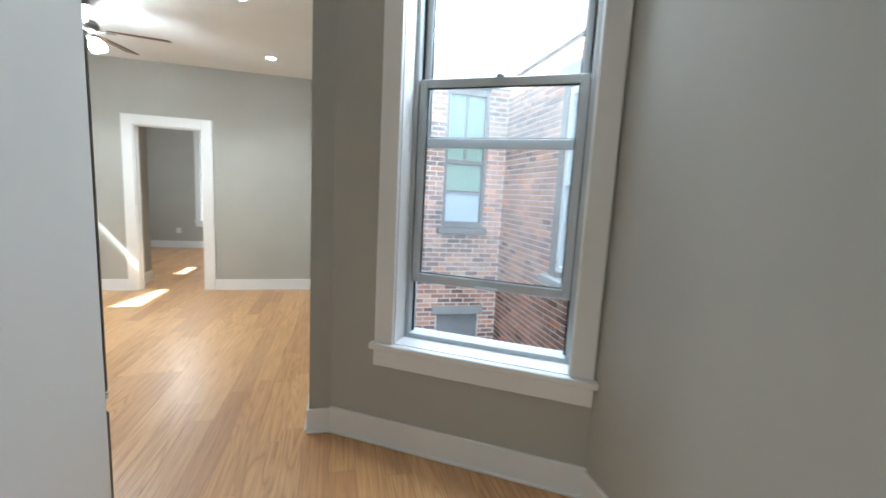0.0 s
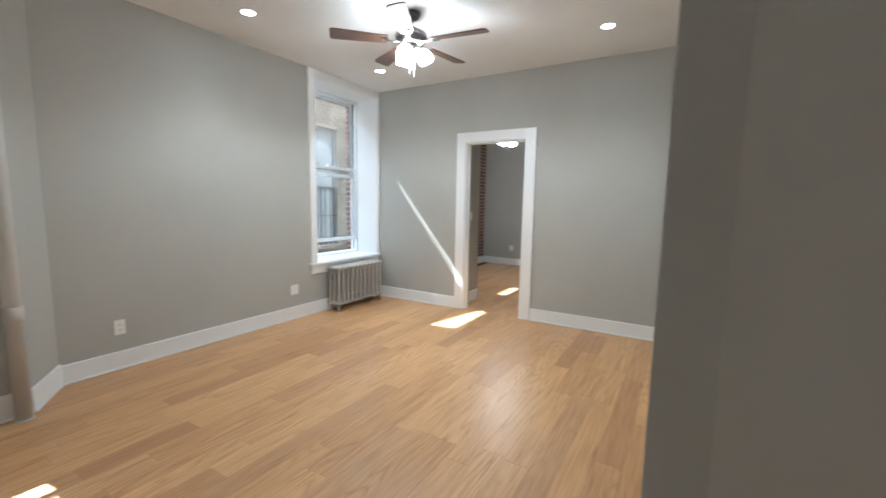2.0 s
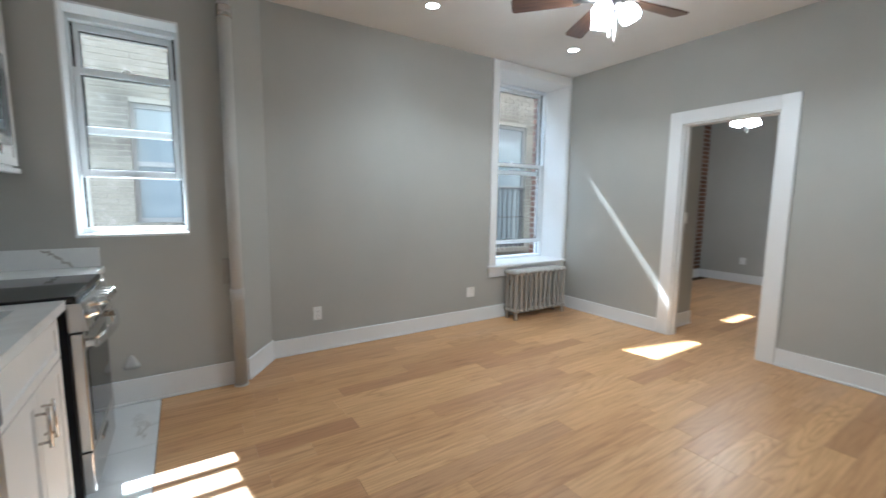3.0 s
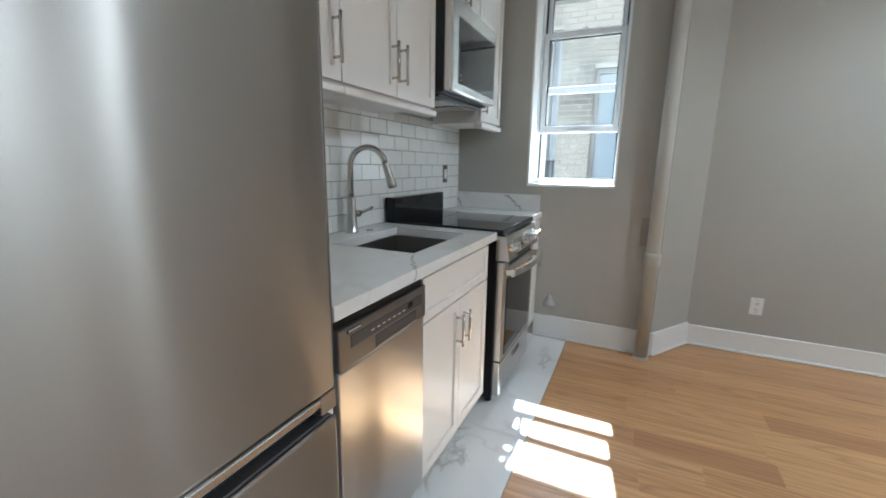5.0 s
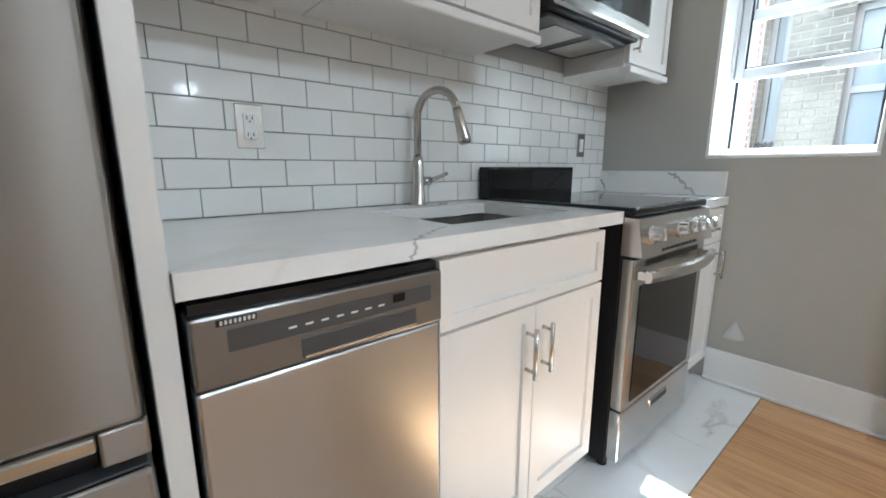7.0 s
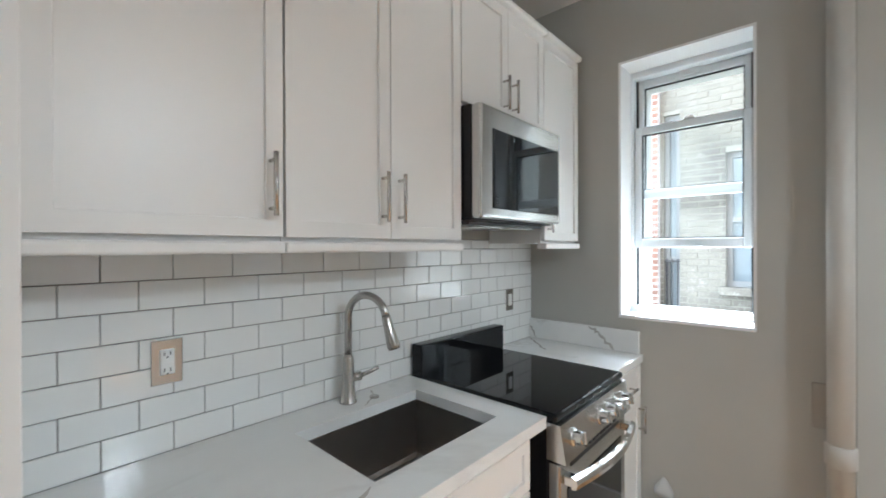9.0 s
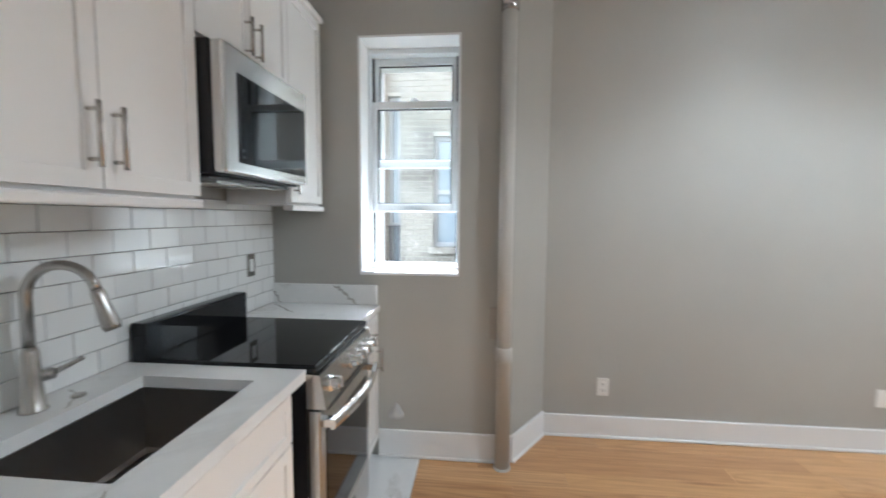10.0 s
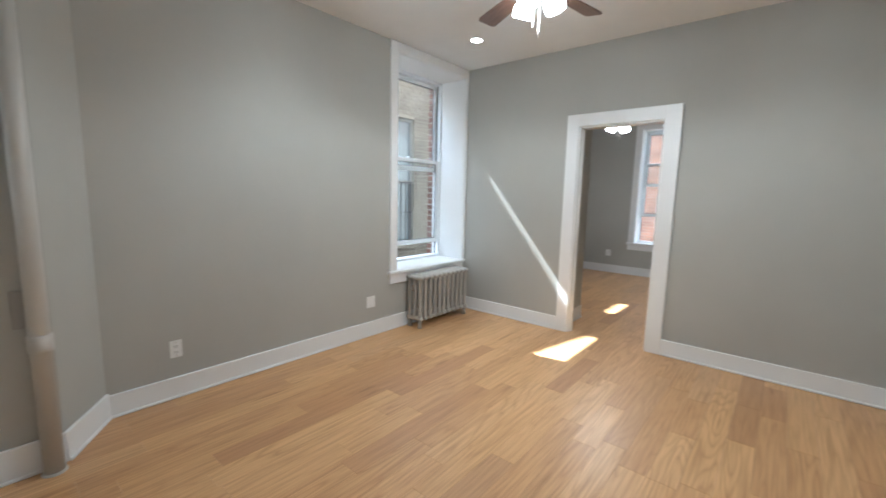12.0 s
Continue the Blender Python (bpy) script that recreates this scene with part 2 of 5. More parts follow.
# ---- helpers ----
def part(name, bm, material, parent=None, label="", smooth=False):
    me = bpy.data.meshes.new(name)
    bmesh.ops.recalc_face_normals(bm, faces=bm.faces)
    bm.to_mesh(me)
    bm.free()
    me.materials.append(material)
    if smooth:
        for p in me.polygons:
            p.use_smooth = True
    ob = new(name, me)
    if parent:
        ob.parent = parent
    if label:
        ob["label"] = label
    return ob


def empty(name, m=None):
    ob = new(name)
    ob.empty_display_size = 0.1
    if m is not None:
        ob.matrix_world = m
    return ob


def add_box(bm, x0, x1, y0, y1, z0, z1, bevel=0.0, seg=1):
    got = bmesh.ops.create_cube(bm, size=1.0)
    verts = got["verts"]
    bmesh.ops.scale(bm, vec=(abs(x1 - x0), abs(y1 - y0), abs(z1 - z0)), verts=verts)
    bmesh.ops.translate(bm, vec=((x0 + x1) / 2, (y0 + y1) / 2, (z0 + z1) / 2), verts=verts)
    if bevel:
        edges = list({e for v in verts for e in v.link_edges})
        bmesh.ops.bevel(bm, geom=edges, offset=bevel, segments=seg, affect="EDGES", profile=0.5)
    return bm


def box(x0, x1, y0, y1, z0, z1, bevel=0.0, seg=1):
    return add_box(bmesh.new(), x0, x1, y0, y1, z0, z1, bevel, seg)


def add_tube(bm, points, radius, sides=12, caps=True):
    """A round tube along points."""
    rings = []
    pts = [Vector(p) for p in points]
    up = None
    for i, p in enumerate(pts):
        d = (pts[min(i + 1, len(pts) - 1)] - pts[max(i - 1, 0)]).normalized()
        if up is None:
            up = Vector((0, 0, 1)) if abs(d.z) < 0.9 else Vector((1, 0, 0))
        a = d.cross(up).normalized()
        b = a.cross(d).normalized()
        up = b
        r = radius[i] if isinstance(radius, (list, tuple)) else radius
        rings.append([bm.verts.new(p + r * (math.cos(2 * math.pi * k / sides) * a + math.sin(2 * math.pi * k / sides) * b)) for k in range(sides)])
    for r0, r1 in zip(rings, rings[1:]):
        for k in range(sides):
            bm.faces.new((r0[k], r0[(k + 1) % sides], r1[(k + 1) % sides], r1[k]))
    if caps:
        bm.faces.new(rings[0])
        bm.faces.new(rings[-1][::-1])
    return bm


def tube(points, radius, sides=12):
    return add_tube(bmesh.new(), points, radius, sides)


def lathe(profile, sides=24, center=(0, 0, 0)):
    """A turned body about z: profile of (radius, z)."""
    bm = bmesh.new()
    rings = []
    for r, z in profile:
        rings.append([bm.verts.new((center[0] + r * math.cos(2 * math.pi * k / sides), center[1] + r * math.sin(2 * math.pi * k / sides), center[2] + z)) for k in range(sides)])
    for r0, r1 in zip(rings, rings[1:]):
        for k in range(sides):
            bm.faces.new((r0[k], r0[(k + 1) % sides], r1[(k + 1) % sides], r1[k]))
    bm.faces.new(rings[0])
    bm.faces.new(rings[-1][::-1])
    return bm


def along(p0, p1):
    """A frame at p0: x along the wall, y outwards to its left, z up."""
    return pose(p0[0], p0[1], 0, 0, 0, math.degrees(math.atan2(p1[1] - p0[1], p1[0] - p0[0])))


CEIL = 2.845


def wall(name, p0, p1, thick, ops=(), material=None, label="", z1=CEIL, z0=0.0, ext0=0.0, ext1=0.0):
    """A wall whose inner face runs from p0 to p1, outside to the left; ops: openings (s0, s1, z0, z1)."""
    length = math.hypot(p1[0] - p0[0], p1[1] - p0[1])
    bm = bmesh.new()
    s = -ext0
    for a, b, za, zb in sorted(ops):
        add_box(bm, s, a, 0, thick, z0, z1)
        if za > z0:
            add_box(bm, a, b, 0, thick, z0, za)
        if zb < z1:
            add_box(bm, a, b, 0, thick, zb, z1)
        s = b
    add_box(bm, s, length + ext1, 0, thick, z0, z1)
    ob = part(name, bm, material or M_WALL)
    ob.matrix_world = along(p0, p1)
    return tagged(ob, label or "smooth plaster wall painted warm grey", "wall", kind="structure")


def slab(name, pts, z0, z1, material, label, cat):
    bm = bmesh.new()
    low = [bm.verts.new((x, y, z0)) for x, y in pts]
    top = [bm.verts.new((x, y, z1)) for x, y in pts]
    bm.faces.new(low[::-1])
    bm.faces.new(top)
    n = len(pts)
    for i in range(n):
        bm.faces.new((low[i], low[(i + 1) % n], top[(i + 1) % n], top[i]))
    return tagged(part(name, bm, material), label, cat, kind="structure")


# ---- the shell ----
KX, LX, KY, DY, RX = -3.306, -3.65, 0.901, 6.075, 0.09
B0, B1 = (0.21, 2.50), (1.415, 1.737)
outline = [(KX - 0.6, 0.77), (-1.12, 0.77), (-1.12, -1.62), (1.535, -1.62), (1.535, 1.81), (0.343, 2.71), (0.21, 2.71), (0.21, 10.12), (-4.23, 10.12), (-4.23, 2.3), (KX - 0.6, 2.2)]
slab("floor", outline, -0.16, -0.014, M_SUB, "dark subfloor beneath the boards and tiles", "floor")
slab("ceiling", outline, CEIL, CEIL + 0.14, M_CEIL, "smooth flat ceiling painted off-white", "ceiling")

wall("wall_kitchen", (-0.43, KY - 0.008), (KX, KY - 0.008), 0.12)
wall("wall_kitchen_window", (KX, 0.77), (KX, 2.31), 0.60, [(1.425 - 0.77, 2.005 - 0.77, 1.092, 2.43)])
wall("wall_chamfer", (KX, 2.31), (LX, 2.545), 0.20, ext1=0.3)
wall("wall_west", (LX, 2.545), (LX, DY + 0.12), 0.58, [(4.925 - 2.545, 6.045 - 2.545, 0.595, 2.757)])
wall("wall_north", (LX, DY), (RX, DY), 0.12, [(-LX - 2.26, -LX - 1.49, 0.0, 2.09)])
wall("wall_east", (RX, DY + 0.12), (RX, 2.50), 0.12)
wall("wall_bay", B0, B1, 0.25, [(0.385, 1.32, 0.585, 2.72)])
wall("wall_hall_east", B1, (1.415, -1.5), 0.12)
wall("wall_hall_west", (-1.0, -1.5), (-1.0, 0.771), 0.12)
wall("wall_hall_south", (1.415, -1.5), (-1.0, -1.5), 0.12, ext0=0.12, ext1=0.12)
wall("wall_passage", (-2.37, DY + 0.12), (-2.37, 6.71), 0.12)
wall("wall_chimney_breast", (-3.82, 8.5), (-3.82, 9.999), 0.128)
wall("wall_closet", (-2.46, 6.71), (-3.95, 6.71), 0.12)
wall("wall_bedroom_west", (-3.95, 6.66), (-3.95, 10.0), 0.31, [(0.08, 0.80, 0.595, 2.68)])
wall("wall_bedroom_north", (-3.95, 10.0), (RX, 10.0), 0.31, [(1.24, 2.07, 0.58, 2.62)], ext0=0.31, ext1=0.12)
wall("wall_bedroom_east", (RX, 10.0), (RX, DY + 0.12), 0.12)


# ---- windows ----
def sash_window(name, p0, p1, s0, s1, z0, z1, deep, lift, inner_h, outer_z, casing=(True, True, True), sill=True, cw=0.095, cwr=None):
    """A white double-hung window in an opening s0..s1, z0..z1 of the wall p0-p1, its frame deep metres behind the wall's face,
    the inner sash lifted to lift; the outer sash comes down to outer_z."""
    th = empty(name, along(p0, p1))
    # the bay frame faces away from the daylight, so its vinyl is greyed
    vinyl = M_SHADEVINYL if name == "window_3" else M_VINYL
    tagged(th, "white double-hung vinyl window with its lower sash raised", "window", kind="structure")
    fw, st = (0.026, 0.033) if name == "window_1" else (0.035, 0.042)
    cwr = cw if cwr is None else cwr
    bm = bmesh.new()
    for a, b in ((s0, s0 + fw), (s1 - fw, s1)):
        add_box(bm, a, b, deep, deep + 0.11, z0, z1, 0.003)
    add_box(bm, s0 + fw, s1 - fw, deep, deep + 0.11, z0, z0 + 0.045, 0.003)
    add_box(bm, s0 + fw, s1 - fw, deep, deep + 0.11, z1 - 0.045, z1, 0.003)
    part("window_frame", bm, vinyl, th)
    bm = bmesh.new()
    for a in (s0 + fw, s1 - fw - 0.012):
        add_box(bm, a, a + 0.012, deep + 0.052, deep + 0.058, z0 + 0.045, z1 - 0.045)
    part("track_seal", bm, M_RUBBER, th)

    def sash(nm, za, zb, y0):
        a, b = s0 + fw + 0.004, s1 - fw - 0.004
        bm = bmesh.new()
        add_box(bm, a, a + st, y0, y0 + 0.035, za, zb, 0.004)
        add_box(bm, b - st, b, y0, y0 + 0.035, za, zb, 0.004)
        add_box(bm, a + st, b - st, y0, y0 + 0.035, za, za + 0.05, 0.004)
        add_box(bm, a + st, b - st, y0, y0 + 0.035, zb - 0.042, zb, 0.004)
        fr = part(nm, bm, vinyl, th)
        bm = bmesh.new()
        for x in (a + st, b - st - 0.006):
            add_box(bm, x, x + 0.006, y0 + 0.012, y0 + 0.024, za + 0.05, zb - 0.042)
        for z in (za + 0.05, zb - 0.048):
            add_box(bm, a + st + 0.006, b - st - 0.006, y0 + 0.012, y0 + 0.024, z, z + 0.006)
        part("glazing_gasket", bm, M_RUBBER, fr)
        pane = part("pane", box(a + st, b - st, y0 + 0.016, y0 + 0.020, za + 0.05, zb - 0.042), M_DUSTY if name == "window_3" else M_GLASS, fr)
        pane.visible_shadow = False
        return fr

    low = sash("lower_sash", lift, lift + inner_h, deep + 0.012)
    sash("upper_sash", outer_z, z1 - 0.045, deep + 0.062)
    mid = (s0 + s1) / 2
    part("sash_lock", lathe([(0.006, 0), (0.022, 0.002), (0.022, 0.012), (0.008, 0.02), (0.001, 0.02)], 12, (mid, deep + 0.03, lift + inner_h)), vinyl, low)
    bm = bmesh.new()
    add_box(bm, mid - 0.06, mid + 0.06, deep - 0.012, deep + 0.012, lift + 0.004, lift + 0.016, 0.003)
    part("lift_rail", bm, vinyl, low)
    bm = bmesh.new()
    add_box(bm, mid - 0.05, mid + 0.05, deep + 0.05, deep + 0.062, z1 - 0.075, z1 - 0.045, 0.003)
    part("tilt_latch", bm, vinyl, th)
    # lining boards of the reveal
    t = 0.012
    bm = bmesh.new()
    add_box(bm, s0, s0 + t, 0.001, deep - 0.001, z0 + 0.002, z1)
    add_box(bm, s1 - t, s1, 0.001, deep - 0.001, z0 + 0.002, z1)
    add_box(bm, s0 + t, s1 - t, 0.001, deep - 0.001, z1 - t, z1)
    part("reveal", bm, M_TRIM, th)
    lo = s0 - (cw + 0.025 if casing[0] else 0)
    hi = s1 + ((cwr + 0.025 if cwr == cw else cwr) if casing[1] else 0)
    if sill:
        bm = bmesh.new()
        add_box(bm, s0 + 0.001, s1 - 0.001, -0.001, deep - 0.001, z0 - 0.02, z0 + 0.02)
        add_box(bm, lo, hi, -0.045, -0.001, z0 - 0.018, z0 + 0.018, 0.008, 3)
        part("window_sill", bm, M_TRIM, th)
        part("apron", box(lo + 0.02, hi - 0.02, -0.022, 0.002, z0 - 0.115, z0 - 0.019, 0.004), M_TRIM, th)
    else:
        part("window_sill", box(s0 + 0.001, s1 - 0.001, -0.006, deep - 0.001, z0 - 0.004, z0 + 0.014, 0.003), M_TRIM, th)
    if any(casing):
        bm = bmesh.new()
        top = z1 + (cw if casing[2] else 0)
        if casing[0]:
            add_box(bm, s0 - cw, s0 + 0.006, -0.022, 0.002, z0 + 0.019, top, 0.003)
        if casing[1]:
            add_box(bm, s1 - 0.006, s1 + cwr, -0.022, 0.002, z0 + 0.019, top, 0.003)
        if casing[2]:
            add_box(bm, s0 + 0.006, s1 - 0.006, -0.022, 0.002, z1 - 0.006, top, 0.003)
        part("casing", bm, M_TRIM, th)
    return th


sash_window("window_1", (KX, 0.77), (KX, 2.31), 0.655, 1.235, 1.092, 2.43, 0.16, 1.455, 0.66, 1.725, (False, False, False), False)
sash_window("window_2", (LX, 2.545), (LX, DY), 2.38, 3.50, 0.595, 2.757, 0.36, 0.80, 1.01, 1.675, (True, True, True), cw=0.085, cwr=0.028)
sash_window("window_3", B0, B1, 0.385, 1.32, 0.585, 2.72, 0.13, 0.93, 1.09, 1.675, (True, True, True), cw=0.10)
sash_window("window_4", (-3.95, 6.66), (-3.95, 10.0), 0.08, 0.80, 0.595, 2.68, 0.2, 0.645, 1.01, 1.675, (False, True, True), cw=0.085)
sash_window("window_5", (-3.95, 10.0), (RX, 10.0), 1.24, 2.07, 0.58, 2.62, 0.16, 1.08, 0.95, 1.62, (True, True, True), cw=0.10)


# ---- door opening, baseboards ----
door = empty("door_1", along((LX, DY), (RX, DY)))
tagged(door, "white painted wooden door casing round an open doorway", "door frame", kind="structure")
d0, d1 = -LX - 2.26, -LX - 1.49
bm = bmesh.new()
for a, b in ((d0 - 0.118, d0 + 0.004), (d1 - 0.004, d1 + 0.122)):
    add_box(bm, a, b, -0.022, 0.002, 0.001, 2.205, 0.003)
add_box(bm, d0 + 0.004, d1 - 0.004, -0.022, 0.002, 2.086, 2.205, 0.003)
part("casing", bm, M_TRIM, door)
bm = bmesh.new()
add_box(bm, d0, d0 + 0.018, 0.001, 0.119, 0.001, 2.09)
add_box(bm, d1 - 0.018, d1, 0.001, 0.119, 0.001, 2.09)
add_box(bm, d0 + 0.018, d1 - 0.018, 0.001, 0.119, 2.072, 2.09)
for a, b in ((d0 + 0.018, d0 + 0.03), (d1 - 0.03, d1 - 0.018)):
    add_box(bm, a, b, 0.045, 0.08, 0.001, 2.072)
part("jamb", bm, M_TRIM, door)
for z in (0.25, 1.05, 1.85):
    part("hinge", box(d1 - 0.022, d1 - 0.017, 0.083, 0.118, z - 0.045, z + 0.045, 0.001), M_NICKEL, door, "small nickel hinge leaf")
part("strike_plate", box(d0 + 0.0165, d0 + 0.020, 0.084, 0.112, 0.96, 1.03, 0.001), M_NICKEL, door)


def baseboard(p0, p1, s0, s1, h=0.145):
    """A white board along the wall with a small quarter-round shoe at its foot."""
    ob = part("baseboard", add_box(box(s0, s1, -0.016, 0.001, 0.001, h, 0.003), s0, s1, -0.028, -0.0155, 0.001, 0.018, 0.004), M_TRIM)
    ob.matrix_world = along(p0, p1)
    return tagged(ob, "tall white painted baseboard with a shoe moulding", "baseboard", kind="structure")


baseboard((KX, 0.77), (KX, 2.31), 0.765, 1.54, 0.165)
baseboard((KX, 2.31), (LX, 2.545), 0.0, 0.415, 0.16)
baseboard((LX, 2.545), (LX, DY), 0.0, DY - 2.545)
baseboard((LX, DY), (RX, DY), 0.0, d0 - 0.119)
baseboard((LX, DY), (RX, DY), d1 + 0.123, RX - LX)
baseboard((RX, DY), (RX, 2.50), 0.0, DY - 2.50)
baseboard((RX, 2.50), (0.21, 2.50), -0.015, 0.12)
baseboard(B0, B1, 0.0, 1.435, 0.157)
baseboard(B1, (1.415, -1.5), 0.0, 3.23)
baseboard((-2.37, DY + 0.12), (-2.37, 6.71), 0.0, 0.51)
baseboard((-3.95, 10.0), (RX, 10.0), 0.0, 3.98)
baseboard((-3.95, 6.66), (-3.95, 10.0), 0.0, 1.84)
baseboard((-3.82, 8.5), (-3.82, 10.0), 0.0, 1.48)


# ---- kitchen ----
DEEP = KY  # back of the units


def pull(parent, x, z0, z1, y, thick=0.006):
    """A bar pull: a round bar on two short posts, standing off y towards +y."""
    bm = tube([(x, y + 0.03, z0), (x, y + 0.03, z1)], thick, 10)
    for z in (z0 + 0.018, z1 - 0.018):
        add_tube(bm, [(x, y - 0.002, z), (x, y + 0.03, z)], thick * 0.8, 8)
    return part("handle", bm, M_NICKEL, parent, "brushed nickel bar pull", smooth=True)


def shaker(parent, name, x0, x1, z0, z1, y, rail=0.058):
    """A shaker door: a flat centre panel set back between rails and stiles; front face at y."""
    bm = box(x0, x1, y - 0.02, y, z0, z1)
    front = max(bm.faces, key=lambda f: f.calc_center_median().y)
    bmesh.ops.inset_region(bm, faces=[front], thickness=0.0015, depth=0.0)
    bmesh.ops.inset_region(bm, faces=[front], thickness=rail - 0.0015, depth=0.0)
    bmesh.ops.inset_region(bm, faces=[front], thickness=0.002, depth=-0.009)
    return part(name, bm, M_CAB, parent)


def base_cabinet(x0, x1, doors, drawer_z=0.705, label=""):
    th = empty("base_cabinet", pose((x0 + x1) / 2, KY, 0))
    m = th.matrix_world.inverted()
    tagged(th, label or "white shaker base cabinet with nickel pulls", "cabinet")
    w = (x1 - x0) / 2
    bm = box(-w, w, 0.003, 0.545, 0.001, 0.12)
    add_box(bm, -w, w, 0.545, 0.612, 0.10, 0.12)
    for a, b in ((-w, -w + 0.018), (w - 0.018, w)):
        add_box(bm, a, b, 0.003, 0.612, 0.12, 0.872)
    add_box(bm, -w + 0.018, w - 0.018, 0.003, 0.012, 0.12, 0.872)
    add_box(bm, -w + 0.018, w - 0.018, 0.594, 0.612, 0.12, 0.872)
    part("body", bm, M_CAB, th)
    y = 0.634
    dr = shaker(th, "drawer_front", -w + 0.002, w - 0.002, drawer_z + 0.004, 0.862, y, 0.045)
    if doors == 2:
        a = shaker(th, "door", -w + 0.002, -0.0015, 0.112, drawer_z - 0.004, y)
        b = shaker(th, "door", 0.0015, w - 0.002, 0.112, drawer_z - 0.004, y)
        pull(a, -0.034, 0.515, 0.65, y)
        pull(b, 0.034, 0.515, 0.65, y)
    else:
        a = shaker(th, "door", -w + 0.002, w - 0.002, 0.112, drawer_z - 0.004, y)
        bm = tube([(-0.05, y + 0.03, 0.78), (0.05, y + 0.03, 0.78)], 0.006, 10)
        for x in (-0.035, 0.035):
            add_tube(bm, [(x, y - 0.002, 0.78), (x, y + 0.03, 0.78)], 0.005, 8)
        part("handle", bm, M_NICKEL, dr, "brushed nickel bar pull", smooth=True)
        pull(a, -w + 0.035, 0.53, 0.665, y)
    return th


base_cabinet(-2.205, -1.556, 2, label="white shaker sink cabinet with two doors and nickel pulls")
base_cabinet(-3.300, -2.905, 1, label="narrow white shaker base cabinet beside the range")


def wall_cabinet(x0, x1, z0, z1, doors, hand=(), rail=True, label=""):
    th = empty("wall_cabinet", pose((x0 + x1) / 2, KY, 0))
    tagged(th, label or "white shaker wall cabinet with nickel pulls", "cabinet")
    w = (x1 - x0) / 2
    part("body", box(-w, w, 0.003, 0.305, z0, z1), M_CAB, th)
    y = 0.327
    step = 2 * w / doors
    for i in range(doors):
        a = shaker(th, "door", -w + i * step + 0.002, -w + (i + 1) * step - 0.002, z0 + 0.012, z1 - 0.004, y)
        if i < len(hand):
            sx, lo, hi = hand[i]
            pull(a, -w + (i + (1 if sx > 0 else 0)) * step - sx * 0.033, lo, hi, y)
    if rail:
        part("light_rail", box(-w, w, 0.285, 0.338, z0 - 0.028, z0 - 0.0005, 0.006, 2), M_CAB, th)
    part("crown", box(-w, w, 0.27, 0.352, z1 + 0.0005, z1 + 0.028, 0.010, 2), M_CAB, th)
    return th


wall_cabinet(-1.567, -1.116, 1.475, 2.47, 1, [(-1, 1.535, 1.685)], label="white shaker wall cabinet with one door beside the refrigerator panel")
wall_cabinet(-2.246, -1.570, 1.475, 2.47, 2, [(1, 1.535, 1.685), (-1, 1.535, 1.685)], label="white shaker wall cabinet with two doors above the sink")
wall_cabinet(-2.867, -2.249, 1.99, 2.47, 2, [(1, 2.03, 2.17), (-1, 2.03, 2.17)], False, label="short white shaker cabinet above the microwave")
wall_cabinet(-3.252, -2.870, 1.48, 2.47, 1, [(1, 1.53, 1.68)], label="narrow white shaker wall cabinet in the corner")

# refrigerator panels
surround = tagged(empty("refrigerator_surround"), "tall white lacquered panels either side of the refrigerator", "cabinet")
part("side_panel", box(-1.112, -1.079, KY + 0.002, 1.535, 0.001, 2.515, 0.0015), M_CAB, surround)
part("side_panel", box(-0.440, -0.421, KY + 0.002, 1.512, 0.001, 2.515, 0.0015), M_CAB, surround)
wall_cabinet(-1.077, -0.442, 1.90, 2.47, 2, [], False, label="white shaker cabinet above the refrigerator")


def refrigerator():
    th = empty("refrigerator", pose(-0.758, KY, 0))
    tagged(th, "brushed stainless bottom-freezer refrigerator standing between white panels", "refrigerator")
    w = 0.309
    part("body", box(-w + 0.004, w - 0.004, 0.03, 0.600, 0.02, 1.80, 0.006), M_DKGREY, th)
    front = 0.684
    # upper door with a pocket handle cut under its lower edge
    up = part("door", box(-w, w, front - 0.012, front, 0.752, 1.815, 0.010, 3), M_STEEL, th, "tall brushed steel refrigerator door")
    part("door_core", box(-w + 0.001, w - 0.001, 0.612, front - 0.0125, 0.755, 1.813, 0.004), M_DKGREY, up, "dark grey side of the door")
    part("handle_lip", box(-w + 0.048, w, front - 0.030, front + 0.003, 0.732, 0.7515, 0.004, 2), M_STEELH, up, "pale steel pocket handle lip")
    part("door_foot", box(-w, -w + 0.047, 0.612, front, 0.708, 0.753, 0.004, 2), M_STEEL, up)
    part("handle_slot", box(-w + 0.048, w, 0.614, front - 0.035, 0.692, 0.740, 0.004), M_BLACK, up)
    low = part("freezer_door", box(-w, w, front - 0.012, front, 0.06, 0.690, 0.008, 3), M_STEEL, th, "brushed steel freezer door")
    part("door_core", box(-w + 0.001, w - 0.001, 0.612, front - 0.0125, 0.063, 0.688, 0.004), M_DKGREY, low, "dark grey side of the freezer door")
    part("door_gasket", box(-w + 0.012, w - 0.012, 0.598, 0.613, 0.07, 1.80), M_RUBBER, th)
    part("kickplate", box(-w + 0.01, w - 0.01, 0.55, 0.61, 0.004, 0.055), M_BLACK, th)
    for x in (-w + 0.04, w - 0.04):
        part("foot", lathe([(0.02, 0.0), (0.02, 0.02)], 12, (x, 0.56, 0.0)), M_BLACK, th)
    return th


refrigerator()


